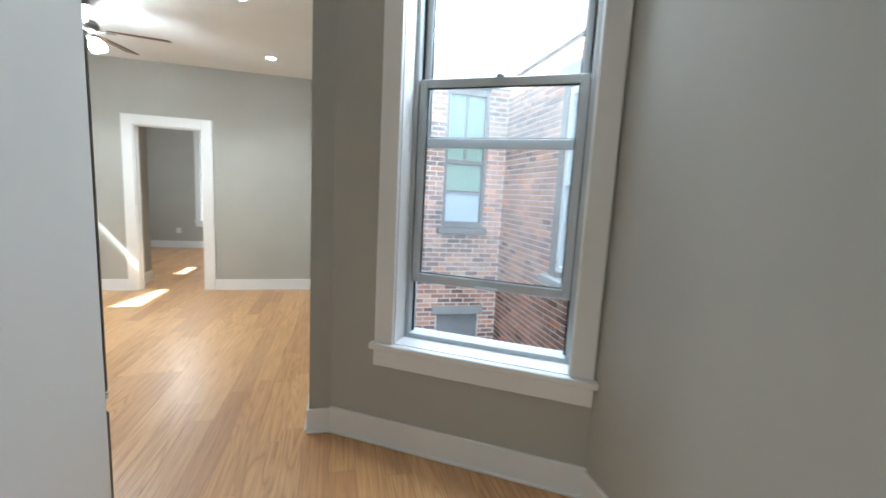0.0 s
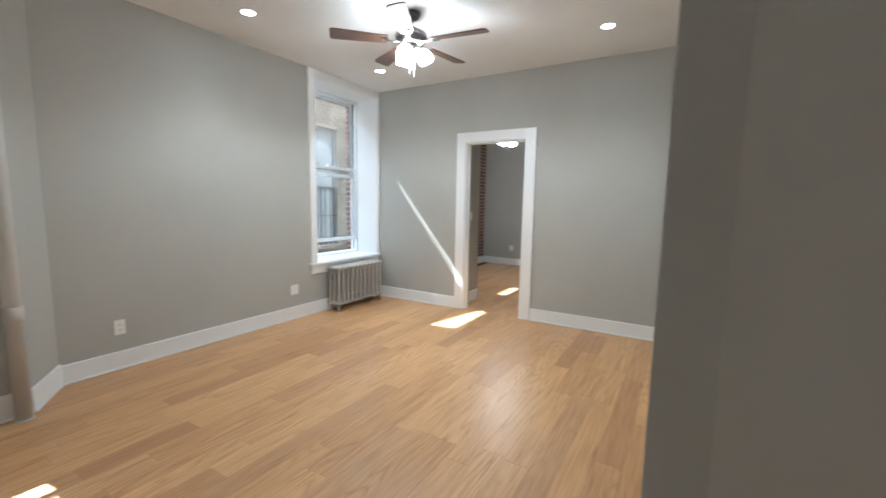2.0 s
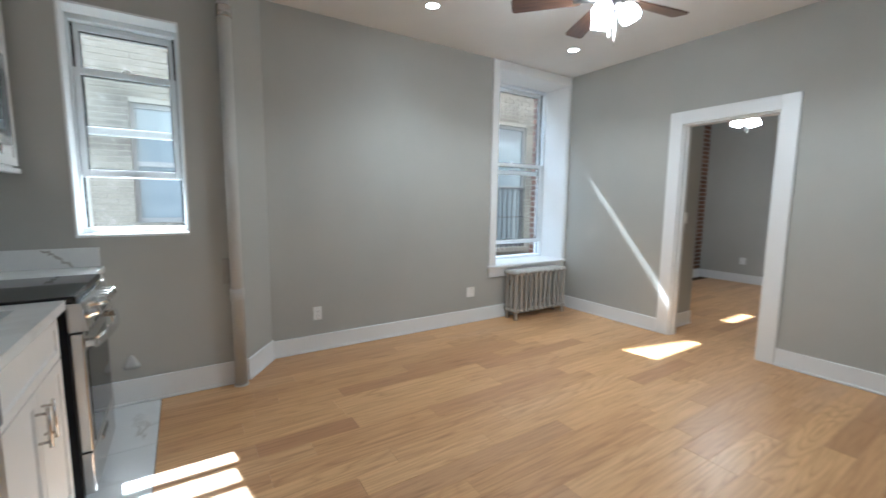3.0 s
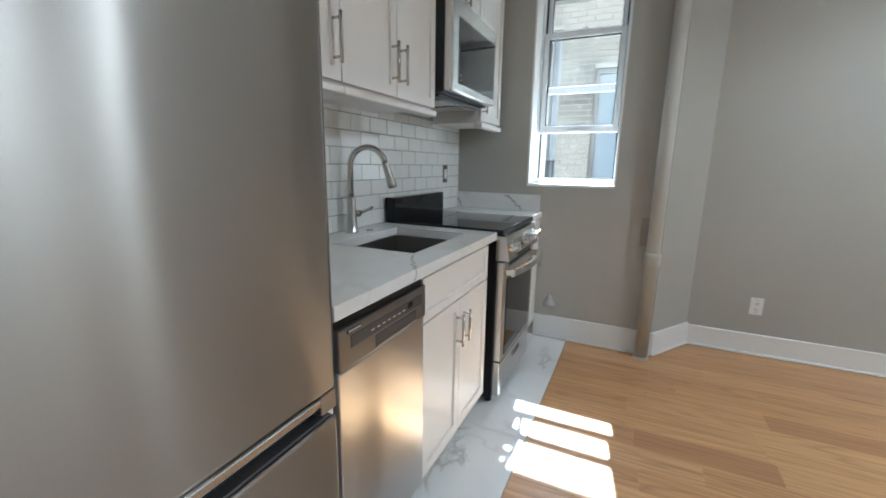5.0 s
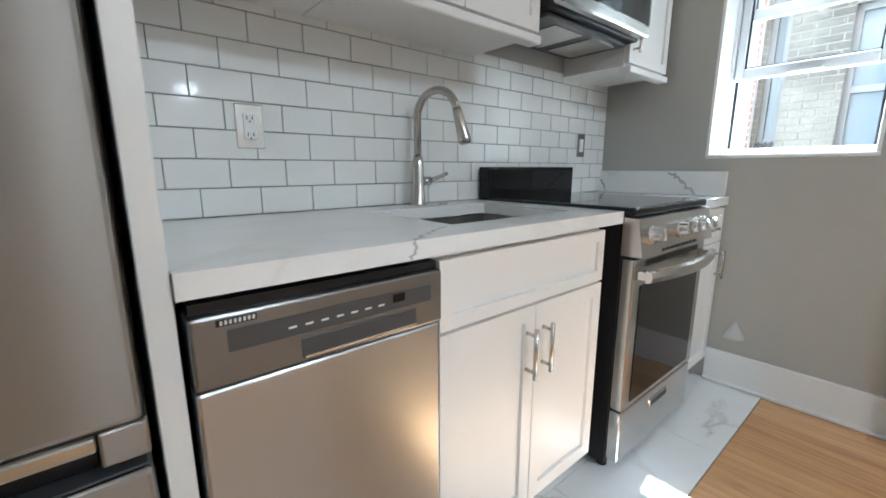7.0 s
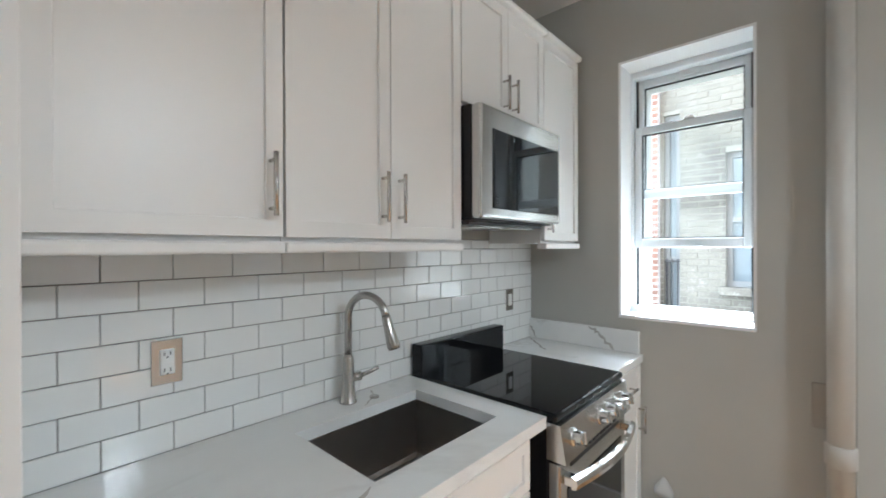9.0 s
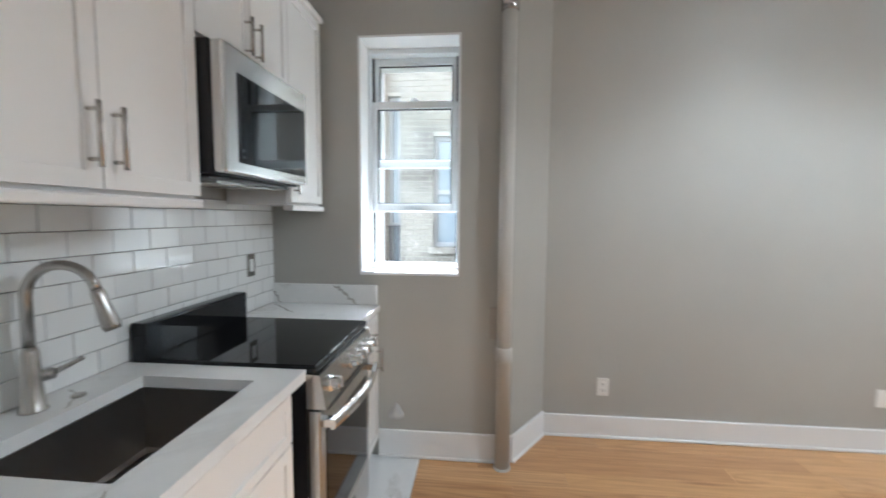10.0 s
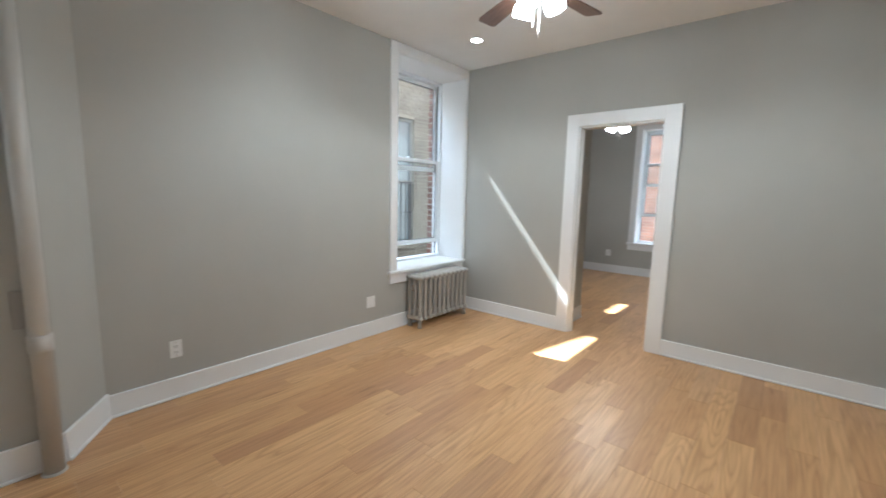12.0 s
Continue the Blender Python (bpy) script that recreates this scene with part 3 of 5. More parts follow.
def dishwasher():
    x0, x1 = -1.552, -1.122
    th = empty("dishwasher", pose((x0 + x1) / 2, KY, 0))
    tagged(th, "slim stainless dishwasher with a front control panel beneath the worktop", "dishwasher")
    w = (x1 - x0) / 2
    part("body", box(-w + 0.012, w - 0.012, 0.02, 0.585, 0.02, 0.862), M_BLACK, th)
    f = 0.648
    part("door", box(-w, w, 0.59, f - 0.006, 0.115, 0.741, 0.006, 2), M_STEELD, th, "brushed steel dishwasher door")
    pan = part("control_panel", box(-w, w, 0.59, f, 0.744, 0.850, 0.005, 2), M_PANEL, th, "steel control strip with a pocket handle")
    part("top_trim", box(-w + 0.004, w - 0.004, 0.586, f - 0.014, 0.8505, 0.866), M_BLACK, th)
    part("display_strip", box(-w + 0.028, w - 0.045, f - 0.002, f + 0.0012, 0.793, 0.826, 0.001), M_DKGREY, pan)
    part("handle_pocket", box(-w + 0.062, w - 0.145, f - 0.004, f + 0.0016, 0.750, 0.788, 0.004, 2), M_DKGREY, pan)
    part("handle_grip", box(-w + 0.066, w - 0.150, f + 0.0012, f + 0.005, 0.752, 0.757, 0.001), M_CHROME, pan)
    part("display", box(-w + 0.09, -w + 0.115, f + 0.001, f + 0.0022, 0.806, 0.822), M_BGLASS, pan)
    for i in range(7):
        x = w - 0.14 - i * 0.026
        part("button_mark", box(x, x + 0.012, f + 0.001, f + 0.0021, 0.806, 0.809), M_PLATE, pan)
    part("badge", box(w - 0.085, w - 0.032, f - 0.001, f + 0.0016, 0.833, 0.843, 0.0005), M_BLACK, pan, "small dark maker's badge with no readable text")
    bm = bmesh.new()
    for i in range(8):
        x = w - 0.082 + i * 0.006
        add_box(bm, x, x + 0.003, f + 0.0014, f + 0.0024, 0.835, 0.841)
    part("badge_mark", bm, M_PLATE, pan)
    part("kickplate", box(-w + 0.005, w - 0.005, 0.53, 0.57, 0.004, 0.112), M_DKGREY, th)
    return th


dishwasher()


def kitchen_range():
    x0, x1 = -2.896, -2.288
    th = empty("range", pose((x0 + x1) / 2, KY, 0))
    tagged(th, "stainless electric range with a black glass cooktop and four knobs", "range")
    w = (x1 - x0) / 2
    part("body", box(-w, w, 0.03, 0.645, 0.03, 0.895), M_BLACK, th)
    part("cooktop", box(-w - 0.004, w + 0.004, 0.075, 0.680, 0.896, 0.926, 0.010, 3), M_BGLASS, th, "black ceramic glass cooktop")
    part("backguard", box(-w, w, 0.012, 0.074, 0.896, 1.050, 0.006, 2), M_BGLASS, th, "black glass backguard")
    # sloping control fascia
    bm = bmesh.new()
    prof = [(0.64, 0.895), (0.692, 0.893), (0.712, 0.775), (0.64, 0.775)]
    vs = [[bm.verts.new((x, y, z)) for y, z in prof] for x in (-w, w)]
    bm.faces.new(vs[0])
    bm.faces.new(vs[1][::-1])
    for i in range(4):
        bm.faces.new((vs[0][i], vs[0][(i + 1) % 4], vs[1][(i + 1) % 4], vs[1][i]))
    fas = part("control_fascia", bm, M_STEELH, th, "steel control fascia")
    for x in (-w + 0.075, -w + 0.155, -w + 0.235, -w + 0.315, w - 0.075):
        bm = lathe([(0.030, 0), (0.030, 0.006), (0.024, 0.010), (0.021, 0.034), (0.018, 0.038), (0.001, 0.038)], 20)
        add_box(bm, -0.005, 0.005, -0.02, 0.02, 0.036, 0.046, 0.002)
        k = part("knob", bm, M_CHROME, fas, "round polished steel knob", smooth=False)
        k.matrix_local = pose(x, 0.701, 0.838, -80, 0, 0)
    for i in range(9):
        x = -w + 0.17 + i * 0.033
        part("vent_slot", box(x, x + 0.022, 0.700, 0.7135, 0.779, 0.788, 0.001), M_BLACK, fas)
    dr = part("oven_door", box(-w + 0.004, w - 0.004, 0.646, 0.690, 0.245, 0.765, 0.006, 2), M_STEELH, th, "steel oven door with a dark window")
    part("oven_window", box(-w + 0.055, w - 0.055, 0.688, 0.6925, 0.265, 0.675, 0.002), M_BGLASS, dr)
    part("vent_slot", box(-w + 0.08, w - 0.08, 0.688, 0.6915, 0.735, 0.755), M_BLACK, dr)
    n = 12
    pts = [(-w + 0.02 + (2 * w - 0.04) * i / n, 0.728 + 0.035 * math.sin(math.pi * i / n), 0.715) for i in range(n + 1)]
    bm = bmesh.new()
    rings = []
    for x, y, z in pts:
        rings.append([bm.verts.new((x, y + dy, z + dz)) for dy, dz in ((-0.008, -0.02), (0.008, -0.016), (0.012, 0.0), (0.008, 0.016), (-0.008, 0.02))])
    for a, b in zip(rings, rings[1:]):
        for i in range(5):
            bm.faces.new((a[i], a[(i + 1) % 5], b[(i + 1) % 5], b[i]))
    bm.faces.new(rings[0])
    bm.faces.new(rings[-1][::-1])
    for x in (-w + 0.04, w - 0.04):
        add_box(bm, x - 0.018, x + 0.018, 0.689, 0.736, 0.70, 0.73, 0.003)
    part("oven_handle", bm, M_CHROME, dr, "bowed polished steel handle")
    low = part("storage_drawer", box(-w + 0.004, w - 0.004, 0.646, 0.688, 0.052, 0.238, 0.006, 2), M_STEELH, th, "steel storage drawer")
    part("drawer_pull", box(-0.075, 0.075, 0.686, 0.692, 0.175, 0.205, 0.004), M_CHROME, low)
    part("drawer_slot", box(-0.068, 0.068, 0.690, 0.6928, 0.180, 0.199), M_BLACK, low)
    for x in (-w + 0.04, w - 0.04):
        for y in (0.10, 0.62):
            part("foot", lathe([(0.018, 0.0), (0.018, 0.052)], 10, (x, y, 0.0)), M_BLACK, th)
    return th


kitchen_range()


def microwave():
    x0, x1 = -2.866, -2.254
    th = empty("microwave", pose((x0 + x1) / 2, KY, 0))
    tagged(th, "over-the-range microwave with a steel door and black glass", "microwave")
    w = (x1 - x0) / 2
    z0, z1 = 1.562, 1.985
    part("body", box(-w, w, 0.012, 0.362, z0, z1, 0.003), M_BLACK, th)
    d = part("door", box(-w, w, 0.364, 0.410, z0 + 0.004, z1 - 0.003, 0.012, 3), M_STEELH, th, "steel microwave door")
    part("door_window", box(-w + 0.022, w - 0.072, 0.4085, 0.4125, z0 + 0.042, z1 - 0.085, 0.002), M_BGLASS, d, "black glass door window")
    for mx, mz in ((0.092, 0.058), (0.092, 0.080)):
        part("button_mark", box(w - mx - 0.010, w - mx, 0.4124, 0.4130, z0 + mz, z0 + mz + 0.009), M_DKGREY, d)
    part("vent_grille", box(-w + 0.03, w - 0.03, 0.06, 0.33, z0 - 0.016, z0 - 0.001, 0.003), M_DKGREY, th)
    for x in (-0.14, 0.10):
        part("grease_filter", box(x - 0.09, x + 0.09, 0.09, 0.30, z0 - 0.022, z0 - 0.0165), M_NICKEL, th)
    return th


microwave()

# worktops: the long one has a cut-out for the sink
SX0, SX1, SY0, SY1 = -2.178, -1.684, 1.055, 1.430


M_VEIN = paint("grey_brown_vein", (0.47, 0.45, 0.42), 0.2, 0.25, 0.0)


def vein(owner, pts, normal, width):
    """A ragged stone vein that lies in the face of a slab."""
    rng = random.Random(len(pts) * 7 + int(width * 1e4))
    path = []
    for p, q in zip(pts, pts[1:]):
        p, q = Vector(p), Vector(q)
        across = normal.cross(q - p).normalized()
        path += [(p.lerp(q, i / 6) + across * rng.uniform(-0.5, 0.5) * width, across) for i in range(6)]
    path.append((Vector(pts[-1]), across))
    bm = bmesh.new()
    rows = []
    for i, (p, across) in enumerate(path):
        w = width * rng.uniform(0.35, 1.0) * (0.4 if i in (0, len(path) - 1) else 1.0)
        rows.append([bm.verts.new(p - across * w * 0.5), bm.verts.new(p + across * w * 0.5)])
    for a, b in zip(rows, rows[1:]):
        bm.faces.new((a[0], a[1], b[1], b[0]))
    return part("vein", bm, M_VEIN, owner, "grey vein in the stone")


def worktop():
    y1 = 1.548
    bm = bmesh.new()
    xs, ys, zs = (-2.284, SX0, SX1, -1.1135), (KY + 0.001, SY0, SY1, y1), (0.877, 0.914)
    v = {(i, j, k): bm.verts.new((x, y, z)) for i, x in enumerate(xs) for j, y in enumerate(ys) for k, z in enumerate(zs)}
    for i in range(3):
        for j in range(3):
            if (i, j) != (1, 1):
                for k in (0, 1):
                    bm.faces.new((v[i, j, k], v[i + 1, j, k], v[i + 1, j + 1, k], v[i, j + 1, k]))
    for i in range(3):
        for j in (0, 3):
            bm.faces.new((v[i, j, 0], v[i + 1, j, 0], v[i + 1, j, 1], v[i, j, 1]))
            bm.faces.new((v[j, i, 0], v[j, i + 1, 0], v[j, i + 1, 1], v[j, i, 1]))
    for j in (1, 2):
        bm.faces.new((v[1, j, 0], v[2, j, 0], v[2, j, 1], v[1, j, 1]))
        bm.faces.new((v[j, 1, 0], v[j, 2, 0], v[j, 2, 1], v[j, 1, 1]))
    long_top = tagged(part("worktop", bm, M_QUARTZ), "white quartz worktop with grey veins and a sink cut-out", "worktop")
    small_top = tagged(part("worktop", box(-3.304, -2.902, KY + 0.001, 1.545, 0.874, 0.914, 0.002), M_QUARTZV), "small white quartz worktop in the corner beside the range", "worktop")
    stand = tagged(part("upstand", box(KX + 0.001, KX + 0.020, KY + 0.002, 1.530, 0.9145, 1.030, 0.002), M_QUARTZV), "low quartz upstand with grey veins along the wall", "upstand")
    up, out, side = Vector((0, 0, 1)), Vector((0, 1, 0)), Vector((1, 0, 0))
    zt = 0.9143
    vein(long_top, [(-1.662, 1.431, zt), (-1.585, 1.478, zt), (-1.530, 1.515, zt), (-1.488, 1.5478, zt)], up, 0.015)
    vein(long_top, [(-1.490, y1 + 0.0003, 0.9135), (-1.482, y1 + 0.0003, 0.878)], out, 0.013)
    vein(long_top, [(-2.06, 0.93, zt), (-2.02, 0.99, zt), (-1.95, 1.035, zt)], up, 0.010)
    vein(small_top, [(-3.26, 0.925, zt), (-3.17, 1.01, zt), (-3.06, 1.13, zt)], up, 0.014)
    vein(stand, [(KX + 0.0203, 1.275, 1.029), (KX + 0.0203, 1.33, 0.99), (KX + 0.0203, 1.405, 0.916)], side, 0.020)
    vein(stand, [(KX + 0.0203, 0.905, 0.985), (KX + 0.0203, 0.95, 0.918)], side, 0.014)


worktop()


def sink():
    th = empty("sink", pose((SX0 + SX1) / 2, (SY0 + SY1) / 2, 0.873))
    tagged(th, "undermounted rectangular stainless sink", "sink")
    a, b, h, t = (SX1 - SX0) / 2 + 0.004, (SY1 - SY0) / 2 + 0.004, 0.21, 0.004
    bm = bmesh.new()
    rings = []
    # one folded sheet: outside bottom, outside rim, inside rim, inside bottom
    for grow, z in ((t, -h - t), (t, 0), (0, 0), (-0.004, -h + 0.012), (-0.014, -h)):
        rings.append([bm.verts.new((sx * (a + grow), sy * (b + grow), z)) for sx, sy in ((-1, -1), (1, -1), (1, 1), (-1, 1))])
    for r, s in zip(rings, rings[1:]):
        for i in range(4):
            bm.faces.new((r[i], r[(i + 1) % 4], s[(i + 1) % 4], s[i]))
    bm.faces.new(rings[0][::-1])
    bm.faces.new(rings[-1])
    part("bowl", bm, M_SINK, th)
    part("drain", lathe([(0.055, 0.0), (0.055, 0.003), (0.04, 0.004), (0.03, 0.001), (0.001, 0.001)], 20, (0, -0.05, -h)), M_CHROME, th)
    return th


sink()


def faucet():
    th = empty("faucet", pose(-1.930, 0.968, 0.9145))
    tagged(th, "brushed nickel pull-down kitchen faucet with a side lever", "faucet")
    part("base", lathe([(0.030, 0.0), (0.030, 0.004), (0.026, 0.010), (0.021, 0.09), (0.019, 0.155), (0.014, 0.17)], 20), M_NICKEL, th, smooth=True)
    pts = [(0, 0, 0.165), (0, 0, 0.30)]
    R = 0.082
    for i in range(1, 13):
        a = math.pi * i / 12 * 0.94
        pts.append((-0.25 * (R - R * math.cos(a)), 0.97 * (R - R * math.cos(a)), 0.30 + R * math.sin(a)))
    part("spout", tube(pts, 0.013, 14), M_NICKEL, th, smooth=True)
    e, f = Vector(pts[-1]), Vector(pts[-2])
    d = (e - f).normalized()
    q = [e - d * 0.002, e + d * 0.01, e + d * 0.035, e + d * 0.10, e + d * 0.112]
    part("spray_head", tube(q, [0.0135, 0.016, 0.0165, 0.022, 0.018], 16), M_NICKEL, th, smooth=True)
    bm = tube([(-0.012, 0.004, 0.085), (-0.045, 0.010, 0.085)], 0.016, 14)
    add_tube(bm, [(-0.040, 0.010, 0.085), (-0.070, 0.030, 0.098), (-0.095, 0.05, 0.112)], [0.009, 0.007, 0.006], 10)
    part("lever", bm, M_NICKEL, th, smooth=True)
    return th


faucet()
tagged(part("air_switch", lathe([(0.017, 0), (0.017, 0.006), (0.012, 0.008), (0.001, 0.008)], 18, (-2.02, 1.00, 0.9145)), M_NICKEL), "small round nickel button on the worktop", "button")


# ---- wall plates, pipe, radiator ----
def plate(name, m, w, h, kind_label, cat, mat, inner):
    """A cover plate whose face looks along local -y."""
    th = empty(name, m)
    tagged(th, kind_label, cat)
    part("cover_plate", box(-w / 2, w / 2, -0.006, 0.001, -h / 2, h / 2, 0.002, 2), mat, th)
    if inner == "duplex":
        for dz in (-0.02, 0.02):
            f = part("receptacle", box(-0.017, 0.017, -0.0085, -0.004, dz - 0.0145, dz + 0.0145, 0.004, 2), M_PLATE, th)
            bm = bmesh.new()
            for dx in (-0.007, 0.007):
                add_box(bm, dx - 0.0012, dx + 0.0012, -0.0092, -0.008, dz - 0.004, dz + 0.006)
            add_box(bm, -0.002, 0.002, -0.0092, -0.008, dz - 0.011, dz - 0.007)
            part("slot", bm, M_BLACK, f)
    elif inner == "gfci":
        f = part("receptacle", box(-0.017, 0.017, -0.009, -0.004, -0.034, 0.034, 0.002), M_PLATE, th)
        for dz in (-0.022, 0.022):
            bm = bmesh.new()
            for dx in (-0.007, 0.007):
                add_box(bm, dx - 0.0012, dx + 0.0012, -0.0096, -0.0085, dz - 0.004, dz + 0.006)
            add_box(bm, -0.002, 0.002, -0.0096, -0.0085, dz - 0.011, dz - 0.007)
            part("slot", bm, M_BLACK, f)
        part("test_button", box(-0.011, 0.011, -0.0105, -0.0085, -0.006, -0.001), M_PLATE, f)
        part("reset_button", box(-0.011, 0.011, -0.0105, -0.0085, 0.001, 0.006), M_PLATE, f)
    elif inner == "rocker":
        part("rocker", box(-0.0165, 0.0165, -0.011, -0.004, -0.033, 0.033, 0.003, 2), M_PLATE, th)
    for dz in (-h / 2 + 0.012, h / 2 - 0.012):
        s = part("screw", lathe([(0.003, 0), (0.003, 0.0012)], 8), M_NICKEL, th)
        s.matrix_local = pose(0, -0.006, dz, 90, 0, 0)
    return th


WL = along((LX, 2.545), (LX, DY))
plate("outlet", WL @ pose(2.924 - 2.545, 0, 0.337), 0.072, 0.116, "white duplex outlet low on the grey wall", "outlet", M_PLATE, "duplex")
plate("blank_plate", WL @ pose(4.596 - 2.545, 0, 0.339), 0.105, 0.110, "plain white blank cover plate low on the grey wall", "wall plate", M_PLATE, "")
KW = along((0.0, KY), (KX, KY))
plate("outlet", KW @ pose(1.400, -0.001, 1.157), 0.072, 0.118, "white socket in a brushed steel plate on the tiles", "outlet", M_NICKEL, "gfci")
plate("light_switch", KW @ pose(3.06, -0.001, 1.162), 0.070, 0.118, "white rocker switch in a brushed steel plate on the tiles", "switch", M_NICKEL, "rocker")
plate("light_switch", along((-2.37, DY), (-2.37, 7)) @ pose(0.38, 0, 1.18), 0.075, 0.118, "white rocker switch on the passage wall", "switch", M_PLATE, "rocker")
plate("outlet", along((-3.95, 10.0), (0, 10.0)) @ pose(0.80, 0, 0.37), 0.09, 0.116, "white duplex outlet on the dark grey bedroom wall", "outlet", M_PLATE, "duplex")


M_CLAMP = paint("dull_brown_paint", (0.36, 0.335, 0.30), 0.6, 0.12, 0.2)


def standpipe():
    th = empty("standpipe", pose(KX + 0.055, 2.262, 0))
    tagged(th, "vertical heating pipe painted wall grey, running floor to ceiling", "pipe")
    part("pipe", tube([(0, 0, 0.002), (0, 0, CEIL - 0.002)], 0.040, 20), M_PIPE, th, smooth=True)
    part("coupling", tube([(0, 0, 0.62), (0, 0, 0.625), (0, 0, 0.70), (0, 0, 0.705)], [0.041, 0.047, 0.047, 0.041], 20), M_PIPE, th, smooth=True)
    part("coupling", tube([(0, 0, 2.50), (0, 0, 2.505), (0, 0, 2.57), (0, 0, 2.575)], [0.041, 0.047, 0.047, 0.041], 20), M_NICKEL, th, "bare metal coupling", smooth=True)
    part("wall_clamp", box(-0.054, -0.040, -0.082, -0.036, 0.735, 0.915, 0.003), M_CLAMP, th, "dull brown clamp plate against the wall")
    part("floor_collar", lathe([(0.050, 0.0), (0.050, 0.005), (0.041, 0.009)], 20), M_PIPE, th)
    return th


standpipe()


def radiator():
    """Slim three-column sections with clear gaps, on four feet."""
    th = empty("radiator", pose(LX + 0.14, 5.46, 0))
    tagged(th, "old cast-iron column radiator painted taupe beneath the window", "radiator")
    n, pitch = 11, 0.076
    for i in range(n):
        y = (i - (n - 1) / 2) * pitch
        bm = bmesh.new()
        for x in (-0.072, 0.0, 0.072):
            add_tube(bm, [(x, y, 0.085), (x, y, 0.14), (x, y, 0.49), (x, y, 0.535)], [0.024, 0.0215, 0.0215, 0.024], 10)
        # the flat rounded heads and feet of a section, flattened along the row
        for z, r in ((0.533, 0.026), (0.102, 0.024)):
            first = len(bm.verts)
            add_tube(bm, [(-0.108, y, z - 0.010), (-0.095, y, z), (0.095, y, z), (0.108, y, z - 0.010)], [0.012, r, r, 0.012], 12)
            bm.verts.ensure_lookup_table()
            for v in list(bm.verts)[first:]:
                v.co.y = y + (v.co.y - y) * 1.12
        if i in (0, n - 1):
            for x in (-0.072, 0.072):
                add_tube(bm, [(x, y, 0.10), (x, y, 0.04), (x, y, 0.001)], [0.024, 0.016, 0.025], 10)
        part("section", bm, M_RAD, th, smooth=True)
    for x, z in ((0.0, 0.50), (0.0, 0.125)):
        part("nipple_rod", tube([(x, -pitch * (n - 1) / 2, z), (x, pitch * (n - 1) / 2, z)], 0.016, 10), M_RAD, th, smooth=True)
    part("air_vent", tube([(0.0, -0.385, 0.40), (0.0, -0.415, 0.40), (0.0, -0.415, 0.46)], 0.009, 8), M_NICKEL, th)
    return th


radiator()


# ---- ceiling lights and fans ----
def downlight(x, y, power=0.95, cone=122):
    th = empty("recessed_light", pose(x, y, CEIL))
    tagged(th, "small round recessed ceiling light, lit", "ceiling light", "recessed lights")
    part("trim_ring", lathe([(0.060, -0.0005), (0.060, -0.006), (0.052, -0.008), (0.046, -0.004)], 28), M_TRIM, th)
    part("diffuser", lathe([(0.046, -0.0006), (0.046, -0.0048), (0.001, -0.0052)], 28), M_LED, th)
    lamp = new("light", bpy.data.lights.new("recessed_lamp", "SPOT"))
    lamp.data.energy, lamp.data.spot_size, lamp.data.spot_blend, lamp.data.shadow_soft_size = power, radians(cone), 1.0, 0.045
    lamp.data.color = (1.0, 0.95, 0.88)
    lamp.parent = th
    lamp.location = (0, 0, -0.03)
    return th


for lx, ly in ((-3.00, 3.695), (-3.01, 5.345), (-0.54, 3.80), (-0.55, 5.31)):
    downlight(lx, ly)
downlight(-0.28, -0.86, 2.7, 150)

M_BLADE = Mat("walnut_blade", (0.16, 0.07, 0.035), 0.35)
_c = M_BLADE.coords((1, 12, 12))
M_BLADE.color(M_BLADE.ramp(M_BLADE.noise(_c, 6, 4).outputs["Fac"], [(0.3, (0.055, 0.026, 0.015)), (0.7, (0.13, 0.066, 0.038))]).outputs["Color"])
M_BLADE = M_BLADE.mat
M_PEWTER = metal("dark_pewter", (0.20, 0.19, 0.18), 0.3)


